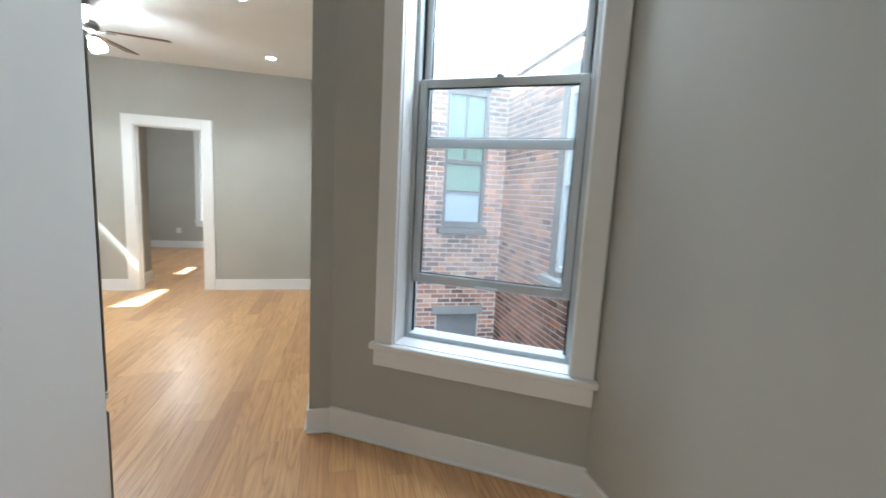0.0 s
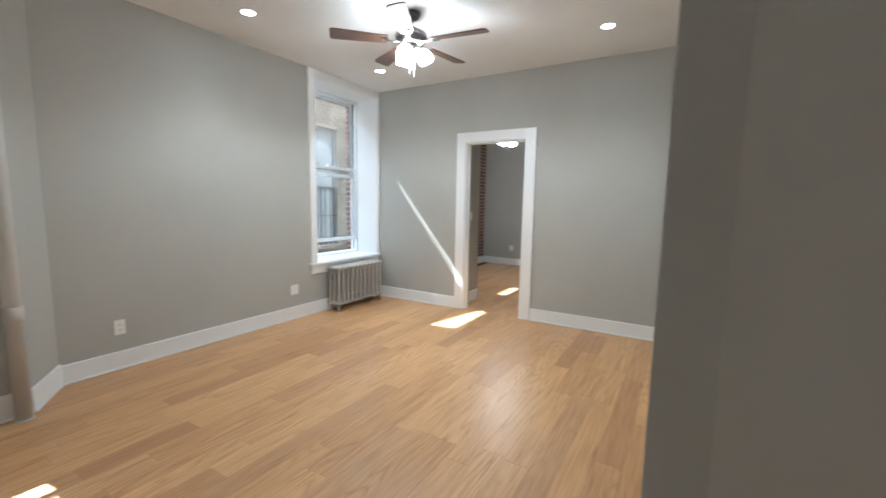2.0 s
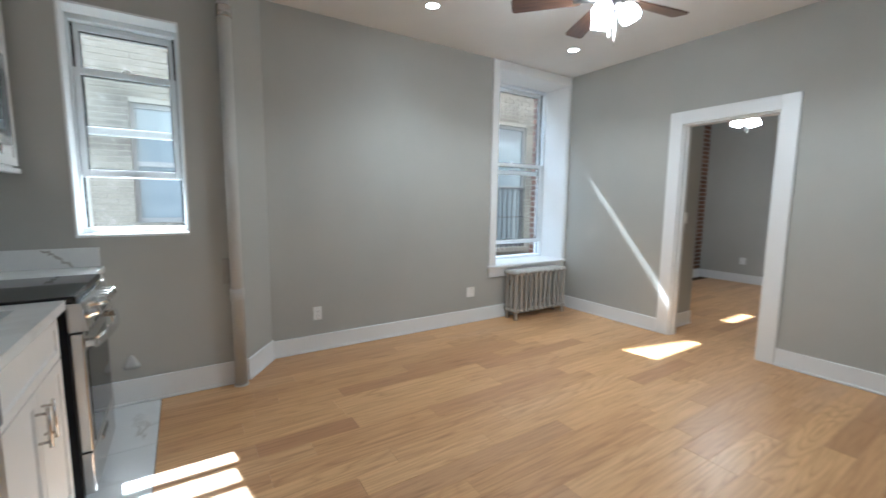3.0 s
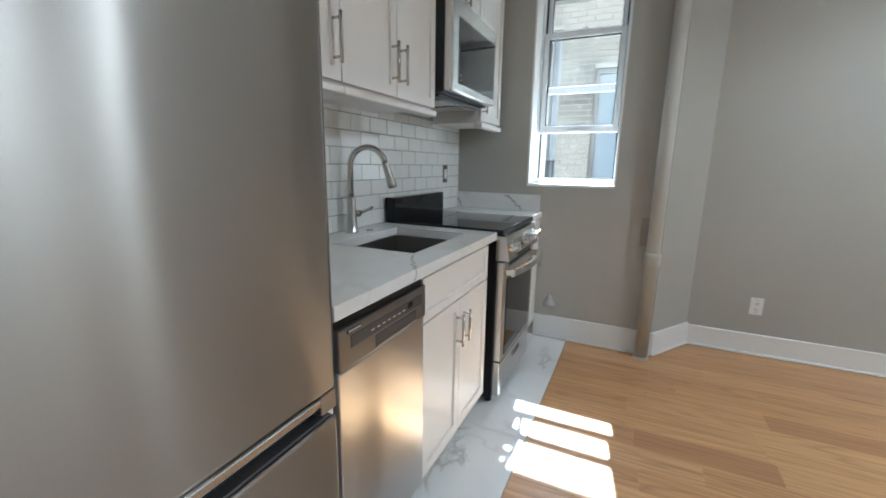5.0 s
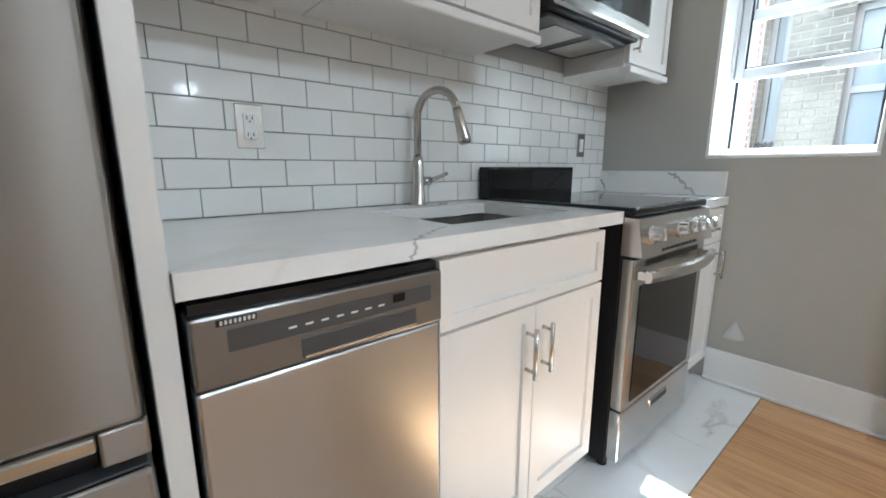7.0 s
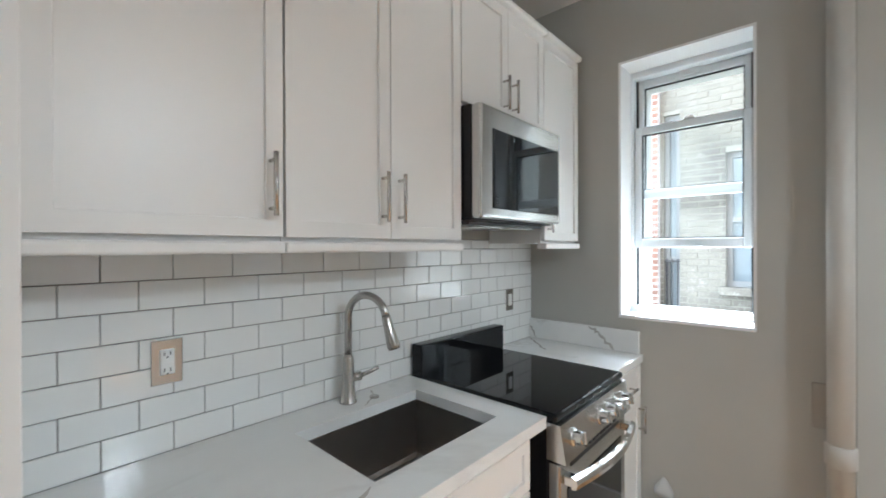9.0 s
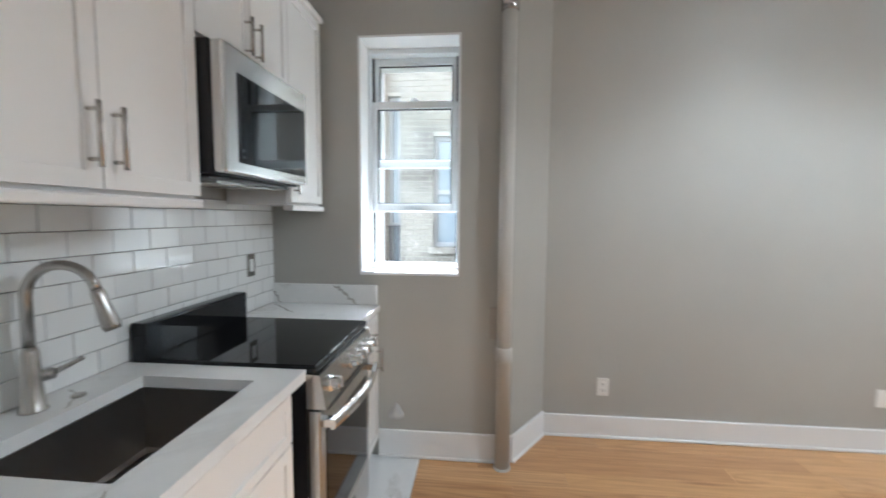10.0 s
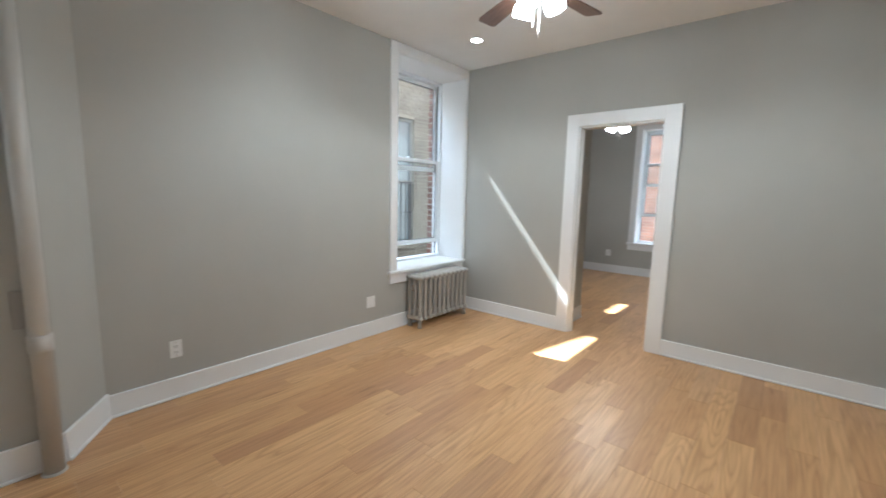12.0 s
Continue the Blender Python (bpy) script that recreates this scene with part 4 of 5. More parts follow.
def ceiling_fan(x, y, turn, drop=0.0):
    """drop: how much longer the rod is, and so how much lower the fan hangs."""
    top = empty("ceiling_fan", pose(x, y, CEIL, 0, 0, turn))
    th = top
    tagged(th, "pewter ceiling fan with walnut blades and three lit glass shades", "ceiling fan")
    part("canopy", lathe([(0.070, -0.0005), (0.070, -0.012), (0.055, -0.045), (0.022, -0.06)], 28), M_PEWTER, th, smooth=True)
    part("downrod", tube([(0, 0, -0.055), (0, 0, -0.14 - drop)], 0.013, 12), M_PEWTER, th, smooth=True)
    part("motor", lathe([(0.026, -0.105), (0.034, -0.112), (0.036, -0.128), (0.080, -0.136), (0.112, -0.152), (0.124, -0.172), (0.120, -0.180), (0.126, -0.186), (0.124, -0.202), (0.116, -0.208), (0.114, -0.216), (0.096, -0.236), (0.070, -0.245), (0.045, -0.247)], 36), M_PEWTER, th, smooth=True)
    for k in range(5):
        a = 72 * k
        bm = bmesh.new()
        add_box(bm, 0.085, 0.20, -0.016, 0.016, -0.232, -0.226, 0.002)
        add_box(bm, 0.18, 0.235, -0.035, 0.035, -0.226, -0.221, 0.002)
        ir = part("blade_iron", bm, M_PEWTER, th)
        ir.matrix_local = pose(0, 0, 0, 0, 0, a)
        bm = bmesh.new()
        out = [(0.19, -0.048), (0.40, -0.060), (0.605, -0.068), (0.622, -0.062), (0.63, -0.046), (0.63, 0.046), (0.622, 0.062), (0.605, 0.068), (0.40, 0.060), (0.19, 0.048)]
        lo = [bm.verts.new((p, q, -0.0045)) for p, q in out]
        hi = [bm.verts.new((p, q, 0.0045)) for p, q in out]
        bm.faces.new(lo[::-1])
        bm.faces.new(hi)
        for i in range(len(out)):
            j = (i + 1) % len(out)
            bm.faces.new((lo[i], lo[j], hi[j], hi[i]))
        b = part("blade", bm, M_BLADE, ir)
        b.matrix_local = pose(0, 0, -0.2155, 11, 0, 0)
    fit_ = part("light_kit", lathe([(0.045, -0.246), (0.062, -0.255), (0.062, -0.275), (0.040, -0.295), (0.012, -0.305)], 28), M_PEWTER, th, smooth=True)
    for k in range(3):
        a = radians(120 * k + 30)
        c, s = math.cos(a), math.sin(a)
        bm = tube([(0.04 * c, 0.04 * s, -0.266), (0.060 * c, 0.060 * s, -0.272), (0.070 * c, 0.070 * s, -0.284)], 0.016, 10)
        arm = part("arm", bm, M_PEWTER, fit_, smooth=True)
        pts = [(r * c, r * s, z) for r, z in ((0.074, -0.278), (0.084, -0.294), (0.100, -0.320), (0.113, -0.345), (0.124, -0.370))]
        part("glass_shade", tube(pts, [0.024, 0.043, 0.057, 0.061, 0.055], 22), M_BULB, arm, "lit frosted glass shade", smooth=True)
    for ob in list(th.children):
        if drop and ob.name.split(".")[0] not in ("canopy", "downrod"):
            ob.location.z -= drop
    lamp = new("light", bpy.data.lights.new("fan_lamp", "SPOT"))
    lamp.data.energy, lamp.data.shadow_soft_size, lamp.data.color = 3.0 if drop == 0 else 1.1, 0.13, (1.0, 0.95, 0.89)
    lamp.data.spot_size, lamp.data.spot_blend = radians(172), 0.35
    lamp.parent = th
    lamp.location = (0, 0, -0.395 - drop)
    for q, l in ((0.018, 0.21), (-0.02, 0.15)):
        part("pull_chain", tube([(q, 0.02, -0.30 - drop), (q, 0.02, -0.30 - drop - l)], 0.002, 6), M_NICKEL, th)
    return th


ceiling_fan(-1.86, 4.34, 8)
ceiling_fan(-2.46, 7.93, 40, 0.17)


M_COVER = paint("scuffed_pale_plastic", (0.50, 0.505, 0.495), 0.4, 0.06, 0.05)


def pipe_stub():
    """A small capped stub low on the kitchen's window wall."""
    th = empty("pipe_stub", pose(KX, 1.640, 0.262))
    tagged(th, "small white conical pipe cover low on the grey wall", "pipe cover")
    cone = lathe([(0.045, -0.022), (0.043, 0.0), (0.024, 0.035), (0.010, 0.058), (0.001, 0.062)], 20)
    for v in cone.verts:
        v.co.x = max(v.co.x, 0.0) * 0.8
    part("cover", cone, M_COVER, th, smooth=True)
    return th


pipe_stub()


# ---- outside ----
def brick_run(x0, x1, z0, z1, skip=(), bl=0.200, bh=0.059, j=0.014, rng=None, depth=0.09):
    """Boxes (x0, x1, z0, z1, proud) of a brick facing, in running bond, round the openings in skip."""
    out = []
    row = 0
    z = z0
    while z + bh <= z1 + 0.001:
        x = x0 - (0.5 * (bl + j) if row % 2 else 0)
        while x < x1:
            a, b = max(x, x0), min(x + bl, x1)
            segs = [(a, b)]
            for sa, sb, sz0, sz1 in skip:
                if z + bh > sz0 and z < sz1:
                    nxt = []
                    for p, q in segs:
                        if q <= sa or p >= sb:
                            nxt.append((p, q))
                        else:
                            if p < sa:
                                nxt.append((p, sa))
                            if q > sb:
                                nxt.append((sb, q))
                    segs = nxt
            out += [(p, q, z, z + bh, rng.uniform(-0.004, 0.006)) for p, q in segs if q - p > 0.02]
            x += bl + j
        z += bh + j
        row += 1
    return out


def bricks(owner, m, runs, material, near=0, pick=None):
    """The bricks of a facing: the first near of them, sorted by pick, as parts; the others joined. Local -y is outwards."""
    if pick:
        runs = sorted(runs, key=pick)
    inv = owner.matrix_world.inverted()
    shared = {}
    for a, b, z0, z1, p in runs[:near]:
        key = (round(b - a, 2), round(z1 - z0, 2))
        if key not in shared:
            me = bpy.data.meshes.new("brick")
            bm = box(-key[0] / 2, key[0] / 2, -0.005, 0.02, -key[1] / 2, key[1] / 2, 0.004)
            bm.to_mesh(me)
            bm.free()
            me.materials.append(material)
            shared[key] = me
        ob = new("brick", shared[key])
        ob.parent = owner
        ob.matrix_local = inv @ m @ pose((a + b) / 2, -0.5 * p, (z0 + z1) / 2)
    verts, faces = [], []
    for a, b, z0, z1, p in runs[near:]:
        n = len(verts)
        y = -0.005 - 0.5 * p
        verts += [(a, 0.004, z0), (b, 0.004, z0), (b, 0.004, z1), (a, 0.004, z1), (a + 0.003, y, z0 + 0.003), (b - 0.003, y, z0 + 0.003), (b - 0.003, y, z1 - 0.003), (a + 0.003, y, z1 - 0.003)]
        faces += [(n + 4, n + 5, n + 6, n + 7), (n, n + 1, n + 5, n + 4), (n + 1, n + 2, n + 6, n + 5), (n + 2, n + 3, n + 7, n + 6), (n + 3, n, n + 4, n + 7)]
    if verts:
        me = bpy.data.meshes.new("brickwork")
        me.from_pydata(verts, [], faces)
        me.materials.append(material)
        ob = new("brickwork", me)
        ob.parent = owner
        ob.matrix_local = inv @ m
        ob["kind"] = "stuff"


M_REDBRICK = brick_mat("weathered_red_brick", [(0.0, (0.15, 0.095, 0.08)), (0.25, (0.37, 0.215, 0.165)), (0.55, (0.48, 0.275, 0.20)), (0.8, (0.27, 0.175, 0.15)), (0.93, (0.54, 0.35, 0.26)), (1.0, (0.62, 0.27, 0.14))])
# far darker than cream paint: the facade's shade is put into the colour
M_CREAM = brick_mat("shaded_cream_brick", [(0.0, (0.185, 0.172, 0.142)), (0.5, (0.20, 0.187, 0.155)), (1.0, (0.19, 0.178, 0.147))])
M_MORTAR = paint("pale_mortar", (0.48, 0.445, 0.415), 0.95, 0.2, 0.6)
# dark so that the flat's own outer walls bounce less sunlight
M_DARKSHELL = paint("dark_brown_brickwork", (0.20, 0.15, 0.125), 0.95, 0.25, 0.6)
M_GREYVINYL = paint("weathered_grey_vinyl", (0.42, 0.45, 0.47), 0.5, 0.08, 0.1)
# darkened to go with the shade in the cream bricks
M_CREAMMORTAR = paint("shaded_cream_mortar", (0.22, 0.207, 0.175), 0.95, 0.12, 0.5)
M_STONE = paint("grey_stone", (0.21, 0.21, 0.205), 0.85, 0.15, 0.5)
M_STUCCO = paint("pale_grey_render", (0.40, 0.40, 0.385), 0.9, 0.15, 0.5)
M_SOOTSTONE = paint("soot_blackened_stone", (0.13, 0.125, 0.12), 0.9, 0.3, 0.5)
# peeling dark wood, and the shade colour of the side house's lower blind
M_WOOD_SHADE = paint("peeling_wood_and_shaded_slats", (0.12, 0.115, 0.11), 0.8, 0.3, 0.6)
M_GREEN = paint("pale_green_curtain", (0.20, 0.285, 0.235), 0.8, 0.08, 0.2)
M_BLUE = paint("pale_blue_board", (0.33, 0.39, 0.45), 0.7, 0.06, 0.2)
M_BLIND = paint("cream_blind_slat", (0.50, 0.48, 0.42), 0.5, 0.05, 0.05)
M_BOARD = paint("weathered_grey_board", (0.17, 0.17, 0.175), 0.8, 0.2, 0.4)
# near-black sheet behind the neighbours' panes, stands in for unlit rooms
M_DARK = Mat("unlit_room_shade", (0.02, 0.022, 0.025), 0.7).mat
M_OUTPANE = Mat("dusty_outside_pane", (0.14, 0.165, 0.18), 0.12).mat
M_IRON = Mat("black_iron", (0.03, 0.03, 0.032), 0.5).mat
M_CONC = paint("concrete_ground", (0.28, 0.27, 0.26), 0.9, 0.2, 0.5)
RNG = random.Random(4)
GROUND = -6.2

# bare brick on the bedroom's west wall
M_DARKBRICK = brick_mat("old_brown_brick", [(0.0, (0.16, 0.08, 0.055)), (0.5, (0.26, 0.13, 0.085)), (1.0, (0.20, 0.11, 0.08))])
bricks(bpy.data.objects["wall_chimney_breast"], along((-3.82, 8.5), (-3.82, 10.0)), brick_run(0.02, 1.48, 0.16, 2.80, (), rng=RNG), M_DARKBRICK, 60, lambda r: -r[0])
# toothed brick reveal outside the west window
bricks(bpy.data.objects["wall_west"], pose(-3.65 - 0.48, 6.045, 0, 0, 0, 180), brick_run(0.0, 0.095, 0.62, 2.74, (), rng=RNG), M_DARKBRICK, 40)


slab("ground", [(-60, -60), (60, -60), (60, 60), (-60, 60)], GROUND - 0.3, GROUND, M_CONC, "grey concrete yard far below the windows", "ground")

# the house's own outer shell: storeys below and above the flat; those above are unseen
own = [(KX - 0.6, 0.77), (-1.12, 0.77), (-1.12, -1.62), (1.535, -1.62), (1.535, 1.81), (0.343, 2.71), (0.21, 2.71), (0.21, 10.31), (-4.23, 10.31), (-4.23, 2.35), (KX - 0.6, 2.2)]
slab("wall_storeys_below", own, GROUND, -0.165, M_DARKSHELL, "brick storeys of the house below the flat", "wall")
# unseen storey, as tall as its shadow on the side house needs
slab("wall_storeys_above", own, CEIL + 0.145, 5.0, M_DARKSHELL, "unseen brick storey above the flat, its height set to shade the light well", "wall")
# added out of view to block the sun; its height sets the sun line
slab("wall_sun_block", [(-1.6, 0.8), (-1.6, 10.2), (-4.2, 10.2), (-4.2, 2.4), (KX - 0.55, 2.3), (KX - 0.55, 0.8)], 5.001, 8.2, M_DARKSHELL, "unseen brick block above the flat, added to hold the sun off the light well", "wall")


def facing_house():
    """The brick house across the light well, with a boarded window."""
    Y = 6.25
    th = empty("brick_house", pose(2.0, Y, 0))
    tagged(th, "weathered red brick house with a green-curtained window across the light well", "house")
    m = pose(0, Y, 0)
    skip = [(1.74, 2.42, 0.93, 3.03), (1.72, 2.44, -2.4, -0.46)]
    bm = bmesh.new()
    for a, b, z0, z1 in ((0.45, 1.74, GROUND, 3.05), (2.42, 2.75, GROUND, 3.05), (1.74, 2.42, -0.46, 0.93), (1.74, 2.42, GROUND, -2.4)):
        add_box(bm, a - 2.0, b - 2.0, 0.0, 0.3, z0, z1)
    part("wall", bm, M_MORTAR, th)
    part("parapet", box(0.45 - 2.0, 2.75 - 2.0, -0.05, 0.33, 3.05, 3.58, 0.01), M_STUCCO, th, "pale grey rendered parapet along the roof edge")
    bricks(th, m, brick_run(0.46, 2.716, -2.6, 3.04, skip, rng=RNG), M_REDBRICK, 240, lambda r: abs(r[2] - 0.9) + abs(r[0] - 1.9))
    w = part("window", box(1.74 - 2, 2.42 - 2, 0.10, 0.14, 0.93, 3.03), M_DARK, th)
    bm = bmesh.new()
    for a, b, z0, z1 in ((1.74, 1.80, 0.93, 3.03), (2.36, 2.42, 0.93, 3.03), (1.80, 2.36, 2.93, 3.03), (1.80, 2.36, 1.90, 1.97), (1.80, 2.36, 0.93, 1.02)):
        add_box(bm, a - 2, b - 2, 0.03, 0.10, z0, z1, 0.004)
    add_box(bm, 2.065 - 2, 2.095 - 2, 0.05, 0.09, 1.97, 2.93)
    add_box(bm, 1.80 - 2, 2.36 - 2, 0.05, 0.085, 1.48, 1.505)
    part("window_frame", bm, M_WOOD_SHADE, w)
    bm = bmesh.new()
    for i in range(14):
        x = 1.80 + i * 0.04 - 2
        add_tube(bm, [(x + 0.02, 0.098, 1.97), (x + 0.02, 0.096, 2.93)], 0.022, 6)
    part("curtain", bm, M_GREEN, w, "pale green curtain in folds")
    part("pane", box(1.80 - 2, 2.36 - 2, 0.088, 0.094, 1.50, 1.90), M_GREEN, w)
    part("pane", box(1.80 - 2, 2.36 - 2, 0.088, 0.094, 1.02, 1.48), M_BLUE, w)
    part("window_sill", box(1.68 - 2, 2.47 - 2, -0.07, 0.12, 0.83, 0.93, 0.008), M_WOOD_SHADE, w)
    part("opening_below", box(1.72 - 2, 2.44 - 2, 0.06, 0.16, -2.4, -0.46), M_BOARD, th, "weathered grey boarded opening")
    part("lintel", box(1.66 - 2, 2.50 - 2, -0.02, 0.12, -0.46, -0.32, 0.006), M_STONE, th)
    return th


facing_house()


def side_house():
    """The brick house along the light well, with a white window and lowered blinds."""
    X = 2.72
    th = empty("brick_house", pose(X, 4.4, 0))
    tagged(th, "weathered red brick house with a white window and cream blinds", "house")
    m = pose(X, 6.25, 0, 0, 0, -90)
    # along the wall: s grows towards -y
    s0, s1 = 6.25 - 4.45, 6.25 - 3.25
    skip = [(s0, s1, 0.52, 2.75)]
    inv = th.matrix_world.inverted() @ m
    bm = bmesh.new()
    for a, b, z0, z1 in ((0.0, s0, GROUND, 3.2), (s1, 9.0, GROUND, 3.2), (s0, s1, GROUND, 0.52), (s0, s1, 2.75, 3.2)):
        add_box(bm, a, b, 0.0, 0.3, z0, z1)
    part("wall", bm, M_MORTAR, th).matrix_local = inv
    part("coping", box(0, 9.0, -0.04, 0.34, 3.2, 3.28, 0.01), M_STONE, th).matrix_local = inv
    bricks(th, m, brick_run(0.006, 5.2, -2.6, 3.19, skip, rng=RNG), M_REDBRICK, 280, lambda r: abs(r[2] - 0.8) + abs(r[0] - 1.2))
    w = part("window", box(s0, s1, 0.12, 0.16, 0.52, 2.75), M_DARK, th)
    w.matrix_local = inv
    bm = bmesh.new()
    for a, b, z0, z1 in ((s0, s0 + 0.07, 0.60, 2.68), (s1 - 0.07, s1, 0.60, 2.68), (s0 + 0.07, s1 - 0.07, 2.60, 2.68), (s0 + 0.07, s1 - 0.07, 0.60, 0.66), (s0 + 0.07, s1 - 0.07, 1.60, 1.66)):
        add_box(bm, a, b, 0.0, 0.08, z0, z1, 0.004)
    part("window_frame", bm, M_GREYVINYL, w)
    pane = part("pane", box(s0 + 0.07, s1 - 0.07, 0.03, 0.035, 0.66, 2.60), M_GLASS, w)
    # the lower slats get a dark colour in place of the shade on them
    for name, lo, n, mat_, lab in (("blind", 1.68, 21, M_BLIND, "lowered cream slatted blind"), ("blind", 0.70, 21, M_WOOD_SHADE, "slatted blind in the lower sash, darkened as if in shade")):
        bm = bmesh.new()
        for i in range(n):
            z = lo + i * 0.043
            add_box(bm, s0 + 0.08, s1 - 0.08, 0.060, 0.063, z, z + 0.030)
        part(name, bm, mat_, w, lab)
    part("window_sill", box(s0 - 0.25, s1 + 0.1, -0.10, 0.10, 0.44, 0.52, 0.008), M_STONE, w)
    for a in (s0 - 0.13, s1 + 0.001):
        part("window_jamb", box(a, a + 0.129, -0.016, 0.10, 0.521, 2.758, 0.004), M_SOOTSTONE, w, "soot-black stone jamb")
    part("lintel", box(s0 - 0.25, s1 + 0.25, -0.03, 0.10, 2.76, 2.95, 0.006), M_STONE, w)
    return th


side_house()


def cream_house():
    """The cream-painted house west of the flat; its unseen roof edge is shaped to trim the sun indoors."""
    X = -6.5
    th = empty("cream_brick_house", pose(X, 4.0, 0))
    tagged(th, "cream-painted brick house with barred dark windows close to the flat", "house")
    m = pose(X, -4.0, 0, 0, 0, 90)  # s grows towards +y, outwards is +x
    inv = th.matrix_world.inverted() @ m
    wins = [(4.86, 5.03, -0.4, 3.03), (5.48, 6.15, 1.02, 2.50), (10.9, 12.10, 0.40, 2.86)]
    roof = lambda s: 5.18 + 0.28 * (s - 8.63) if s < 10.405 else 5.2  # unseen edge fitted to the indoor sun patches: climbs north, then steps down
    bm = bmesh.new()
    cuts = sorted({-2.0, 10.40, 10.41, 13.6, *(w[0] for w in wins), *(w[1] for w in wins)})
    for a, b in zip(cuts, cuts[1:]):
        win = [w for w in wins if w[0] <= a < w[1]]
        if win:
            add_box(bm, a, b, 0, 0.35, GROUND, win[0][2])
        base = win[0][3] if win else GROUND
        vs = [bm.verts.new(p) for y in (0.0, 0.35) for p in ((a, y, base), (b, y, base), (b, y, roof(b)), (a, y, roof(a)))]
        for q in ((0, 1, 2, 3), (7, 6, 5, 4), (0, 4, 5, 1), (1, 5, 6, 2), (2, 6, 7, 3), (3, 7, 4, 0)):
            bm.faces.new([vs[i] for i in q])
    bmesh.ops.remove_doubles(bm, verts=bm.verts, dist=0.0005)
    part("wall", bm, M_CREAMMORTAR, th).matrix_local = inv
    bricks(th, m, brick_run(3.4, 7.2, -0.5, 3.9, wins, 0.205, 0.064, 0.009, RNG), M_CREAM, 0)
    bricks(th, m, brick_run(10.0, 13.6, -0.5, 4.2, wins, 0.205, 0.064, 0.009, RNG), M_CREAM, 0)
    for a, b, z0, z1 in wins:
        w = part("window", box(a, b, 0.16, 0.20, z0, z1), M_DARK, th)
        w.matrix_local = inv
        bm = bmesh.new()
        for p, q, r, s in ((a, a + 0.05, z0, z1), (b - 0.05, b, z0, z1), (a + 0.05, b - 0.05, z1 - 0.06, z1), (a + 0.05, b - 0.05, z0, z0 + 0.06), (a + 0.05, b - 0.05, (z0 + z1) / 2 - 0.03, (z0 + z1) / 2 + 0.03)):
            add_box(bm, p, q, 0.06, 0.12, r, s)
        part("window_frame", bm, M_STONE, w)
        part("pane", box(a + 0.05, b - 0.05, 0.09, 0.095, z0 + 0.06, z1 - 0.06), M_OUTPANE, w)
        part("window_sill", box(a - 0.06, b + 0.06, -0.08, 0.06, z0 - 0.09, z0, 0.006), M_CREAM, w)
        if a == wins[1][0]:
            continue
        n = max(3, int((b - a) / 0.12))
        bm = bmesh.new()
        for i in range(n):
            x = a + (i + 0.5) * (b - a) / n
            add_tube(bm, [(x, 0.02, z0), (x, 0.02, z0 + (z1 - z0) * 0.5)], 0.009, 6)
        for f in (0.02, 0.25, 0.49):
            z = z0 + (z1 - z0) * f
            add_box(bm, a, b, 0.014, 0.026, z, z + 0.02)
        part("window_guard", bm, M_IRON, w, "black iron window guard")
    # red brick return at its southern end
    part("red_brick_pier", box(3.90, 4.82, -0.10, 0.02, GROUND, 4.6), M_MORTAR, th).matrix_local = inv
    bricks(th, m @ pose(0, -0.10, 0), brick_run(3.90, 4.82, -0.5, 4.0, (), rng=RNG), M_DARKBRICK, 0)
    return th


cream_house()


def north_house():
    Y = 13.2
    th = empty("brick_house", pose(-2.0, Y, 0))
    tagged(th, "red brick house seen through the bedroom window", "house")
    m = pose(-6.0, Y, 0)
    part("wall", box(-4.0, 5.0, 0, 0.3, GROUND, 6.0), M_DARKSHELL, th)
    bricks(th, m, brick_run(1.0, 6.5, -0.6, 4.6, (), rng=RNG), M_DARKBRICK, 0)
    return th


north_house()

# ---- floors and tiling, piece by piece ----
floor_ob = bpy.data.objects["floor"]


def plank_bm(bm, x0, x1, y0, y1):
    c = 0.0008
    lo = [bm.verts.new(p) for p in ((x0, y0, -0.013), (x1, y0, -0.013), (x1, y1, -0.013), (x0, y1, -0.013))]
    mi = [bm.verts.new((v.co.x, v.co.y, -c)) for v in lo]
    hi = [bm.verts.new(p) for p in ((x0 + c, y0 + c, 0), (x1 - c, y0 + c, 0), (x1 - c, y1 - c, 0), (x0 + c, y1 - c, 0))]
    bm.faces.new(hi)
    for r, s in ((lo, mi), (mi, hi)):
        for i in range(4):
            bm.faces.new((r[i], r[(i + 1) % 4], s[(i + 1) % 4], s[i]))


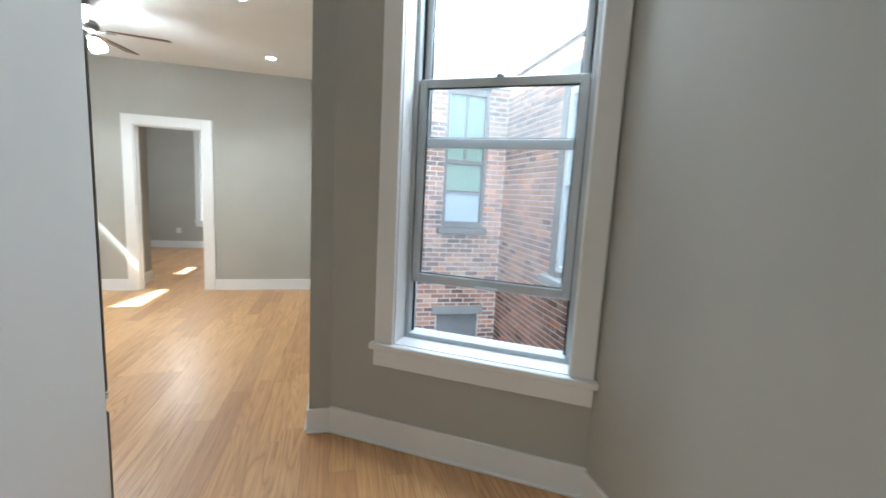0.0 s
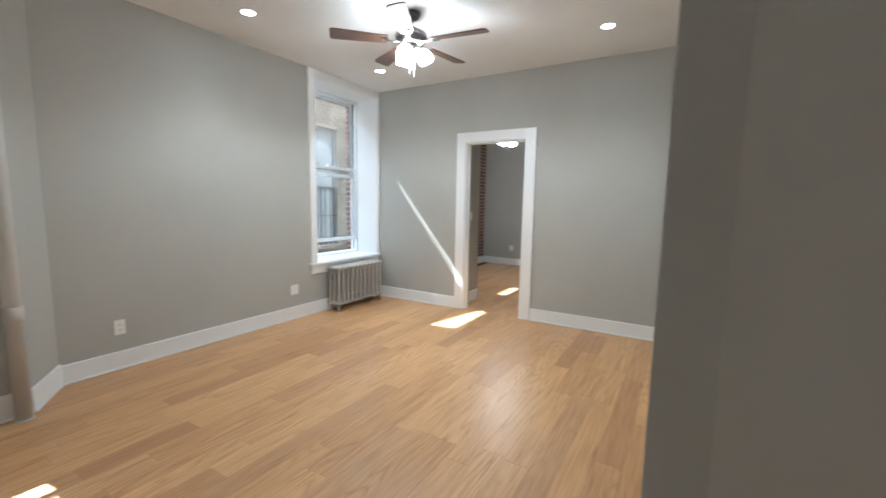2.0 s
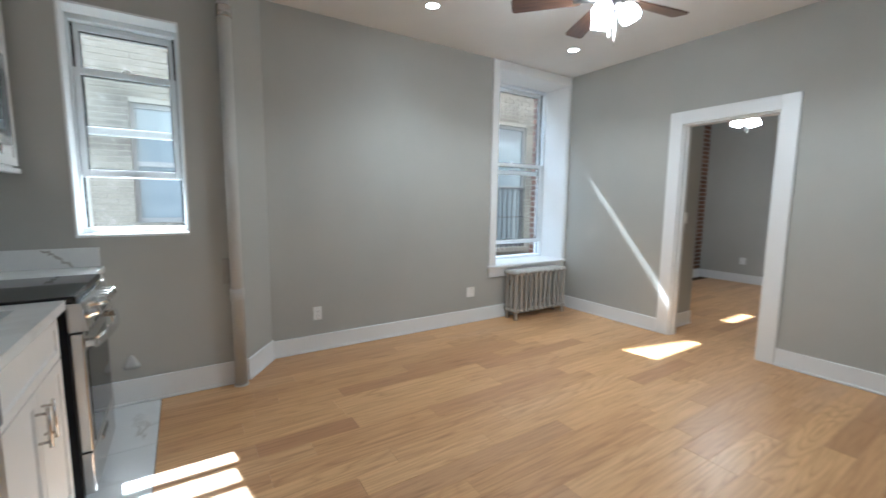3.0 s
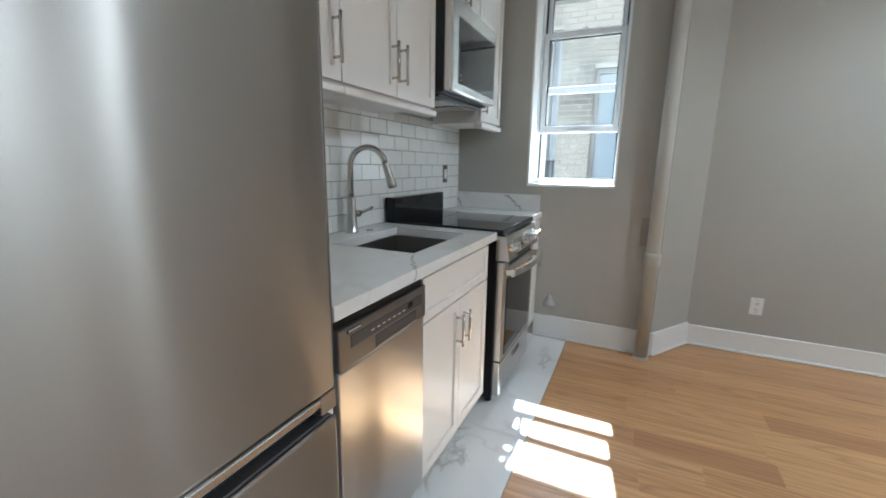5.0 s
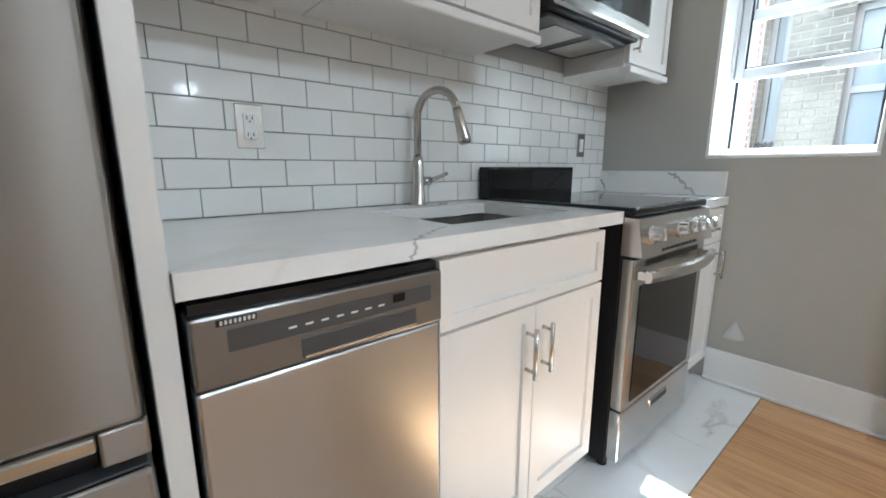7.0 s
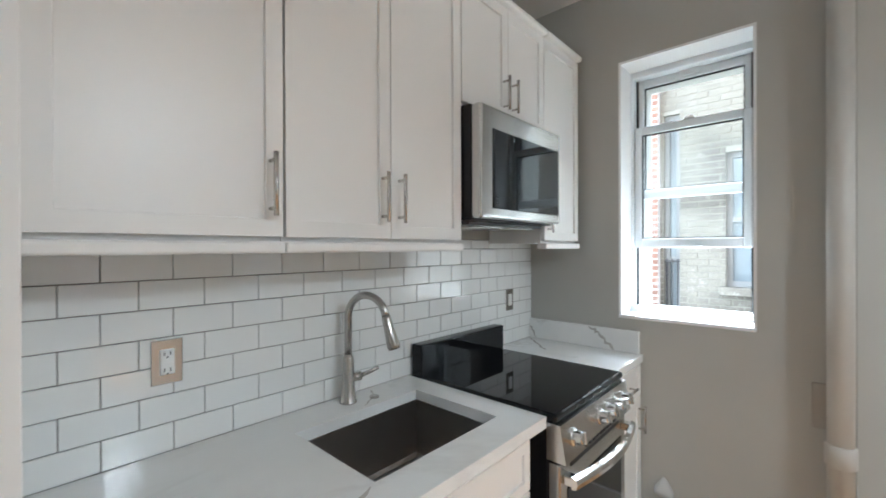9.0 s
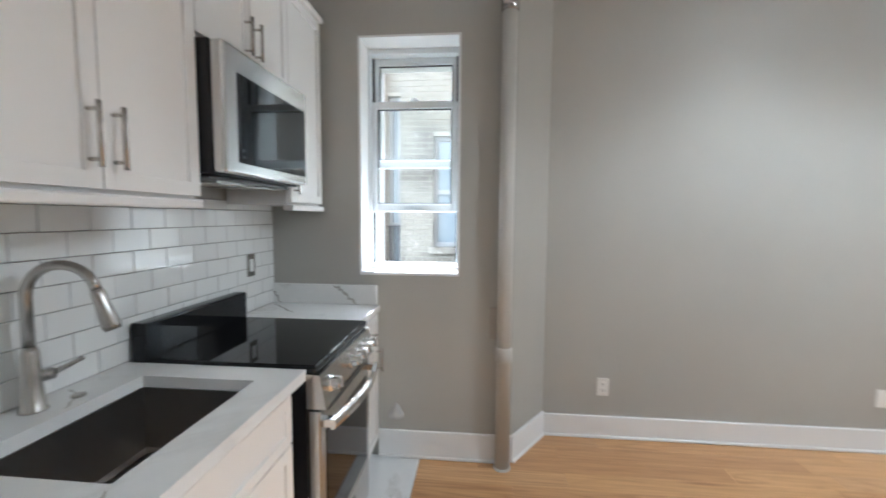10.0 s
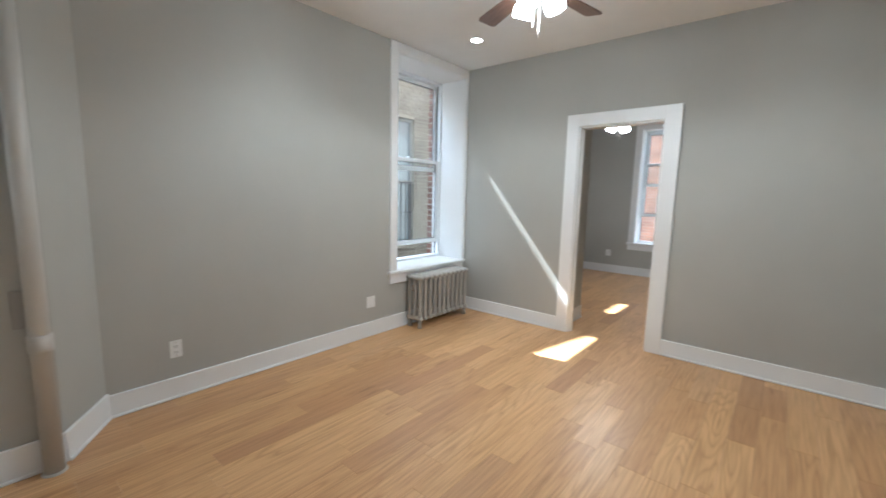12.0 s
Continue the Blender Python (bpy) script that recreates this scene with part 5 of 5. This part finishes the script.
def planks():
    pw, gap = 0.138, 0.0003
    rng = random.Random(11)
    rest = bmesh.new()
    count = 0
    x = LX
    while x < 1.415:
        xa, xb = x, min(x + pw, 1.415)
        mid = (xa + xb) / 2
        # the stretches of floor along this row
        if xb <= KX:
            spans = [(2.22, 10.0)]
        elif mid < -0.44:
            spans = [(-1.5, 0.765), (1.785, 10.0)] if mid > -1.0 else [(1.785, 10.0)]
        elif mid < RX:
            spans = [(-1.5, 10.0)]
        elif mid < 0.21:
            spans = [(-1.5, 2.50)]
        else:
            spans = [(-1.5, B0[1] + (mid - B0[0]) * (B1[1] - B0[1]) / (B1[0] - B0[0]) + 0.03)]
        for ya, yb in spans:
            y = ya
            first = rng.uniform(0.2, 1.2)
            while y < yb - 0.001:
                n = min(yb, y + (first if y == ya else rng.choice((0.55, 0.75, 0.95, 1.2, 1.4))))
                if yb - n < 0.15:
                    n = yb
                if count < 300 and n > 1.0 and y < 6.1:
                    bm = bmesh.new()
                    plank_bm(bm, xa + gap, xb - gap, y + gap, n - gap)
                    me = bpy.data.meshes.new("floorboard")
                    bm.to_mesh(me)
                    bm.free()
                    me.materials.append(M_OAK)
                    ob = new("floorboard", me)
                    ob.parent = floor_ob
                    count += 1
                else:
                    plank_bm(rest, xa + gap, xb - gap, y + gap, n - gap)
                y = n
        x += pw
    me = bpy.data.meshes.new("floorboards")
    rest.to_mesh(me)
    rest.free()
    me.materials.append(M_OAK)
    ob = new("floorboards", me)
    ob.parent = floor_ob
    ob["kind"] = "stuff"


planks()


def tile_mesh(name, w, d, t, material, bev):
    me = bpy.data.meshes.new(name)
    bm = box(-w / 2, w / 2, -d / 2, d / 2, -t, 0, bev)
    bm.to_mesh(me)
    bm.free()
    me.materials.append(material)
    return me


def floor_tiles():
    tw, td, g = 0.606, 0.3015, 0.002
    cache = {}
    for r in range(4):
        ya = 1.783 - (r + 1) * td
        yb = ya + td
        x = KX - (0.3 if r % 2 else 0.0)
        while x < -0.44:
            xa, xb = max(x, KX), min(x + tw, -0.44)
            if xb - xa > 0.02:
                key = (round(xb - xa, 3), round(yb - max(ya, KY), 3))
                if key not in cache:
                    cache[key] = tile_mesh("floor_tile", key[0] - g, key[1] - g, 0.013, M_MARBLE, 0.001)
                ob = new("floor_tile", cache[key])
                ob.parent = floor_ob
                ob.location = ((xa + xb) / 2, (max(ya, KY) + yb) / 2, 0)
            x += tw


floor_tiles()


def backsplash():
    back = tagged(part("backsplash", box(KX + 0.001, -1.114, KY - 0.0075, KY - 0.004, 0.9145, 1.50), M_GROUT), "white glazed subway tiles laid in running bond with grey grout", "backsplash", kind="structure")
    pw, ph, g = 0.1525, 0.0768, 0.0030
    cache = {}
    row = 0
    z = 0.9150
    while z < 1.495:
        zb = min(z + ph, 1.499)
        x = -1.263 - (pw / 2 if row % 2 else 0) + 2 * pw
        while x > KX:
            a, b = max(x - pw, KX + 0.001), min(x, -1.115)
            if b - a > 0.012:
                key = (round(b - a, 3), round(zb - z, 3))
                if key not in cache:
                    me = bpy.data.meshes.new("tile")
                    bm = box(-key[0] / 2 + g / 2, key[0] / 2 - g / 2, -0.0035, 0.0035, -key[1] / 2 + g / 2, key[1] / 2 - g / 2, 0.0012)
                    bm.to_mesh(me)
                    bm.free()
                    me.materials.append(M_TILE)
                    cache[key] = me
                ob = new("tile", cache[key])
                ob.parent = back
                ob.location = ((a + b) / 2, KY - 0.0005, (z + zb) / 2)
                ob.rotation_euler = (RNG.uniform(-0.004, 0.004), 0, RNG.uniform(-0.004, 0.004))
            x -= pw
        z += ph
        row += 1


backsplash()
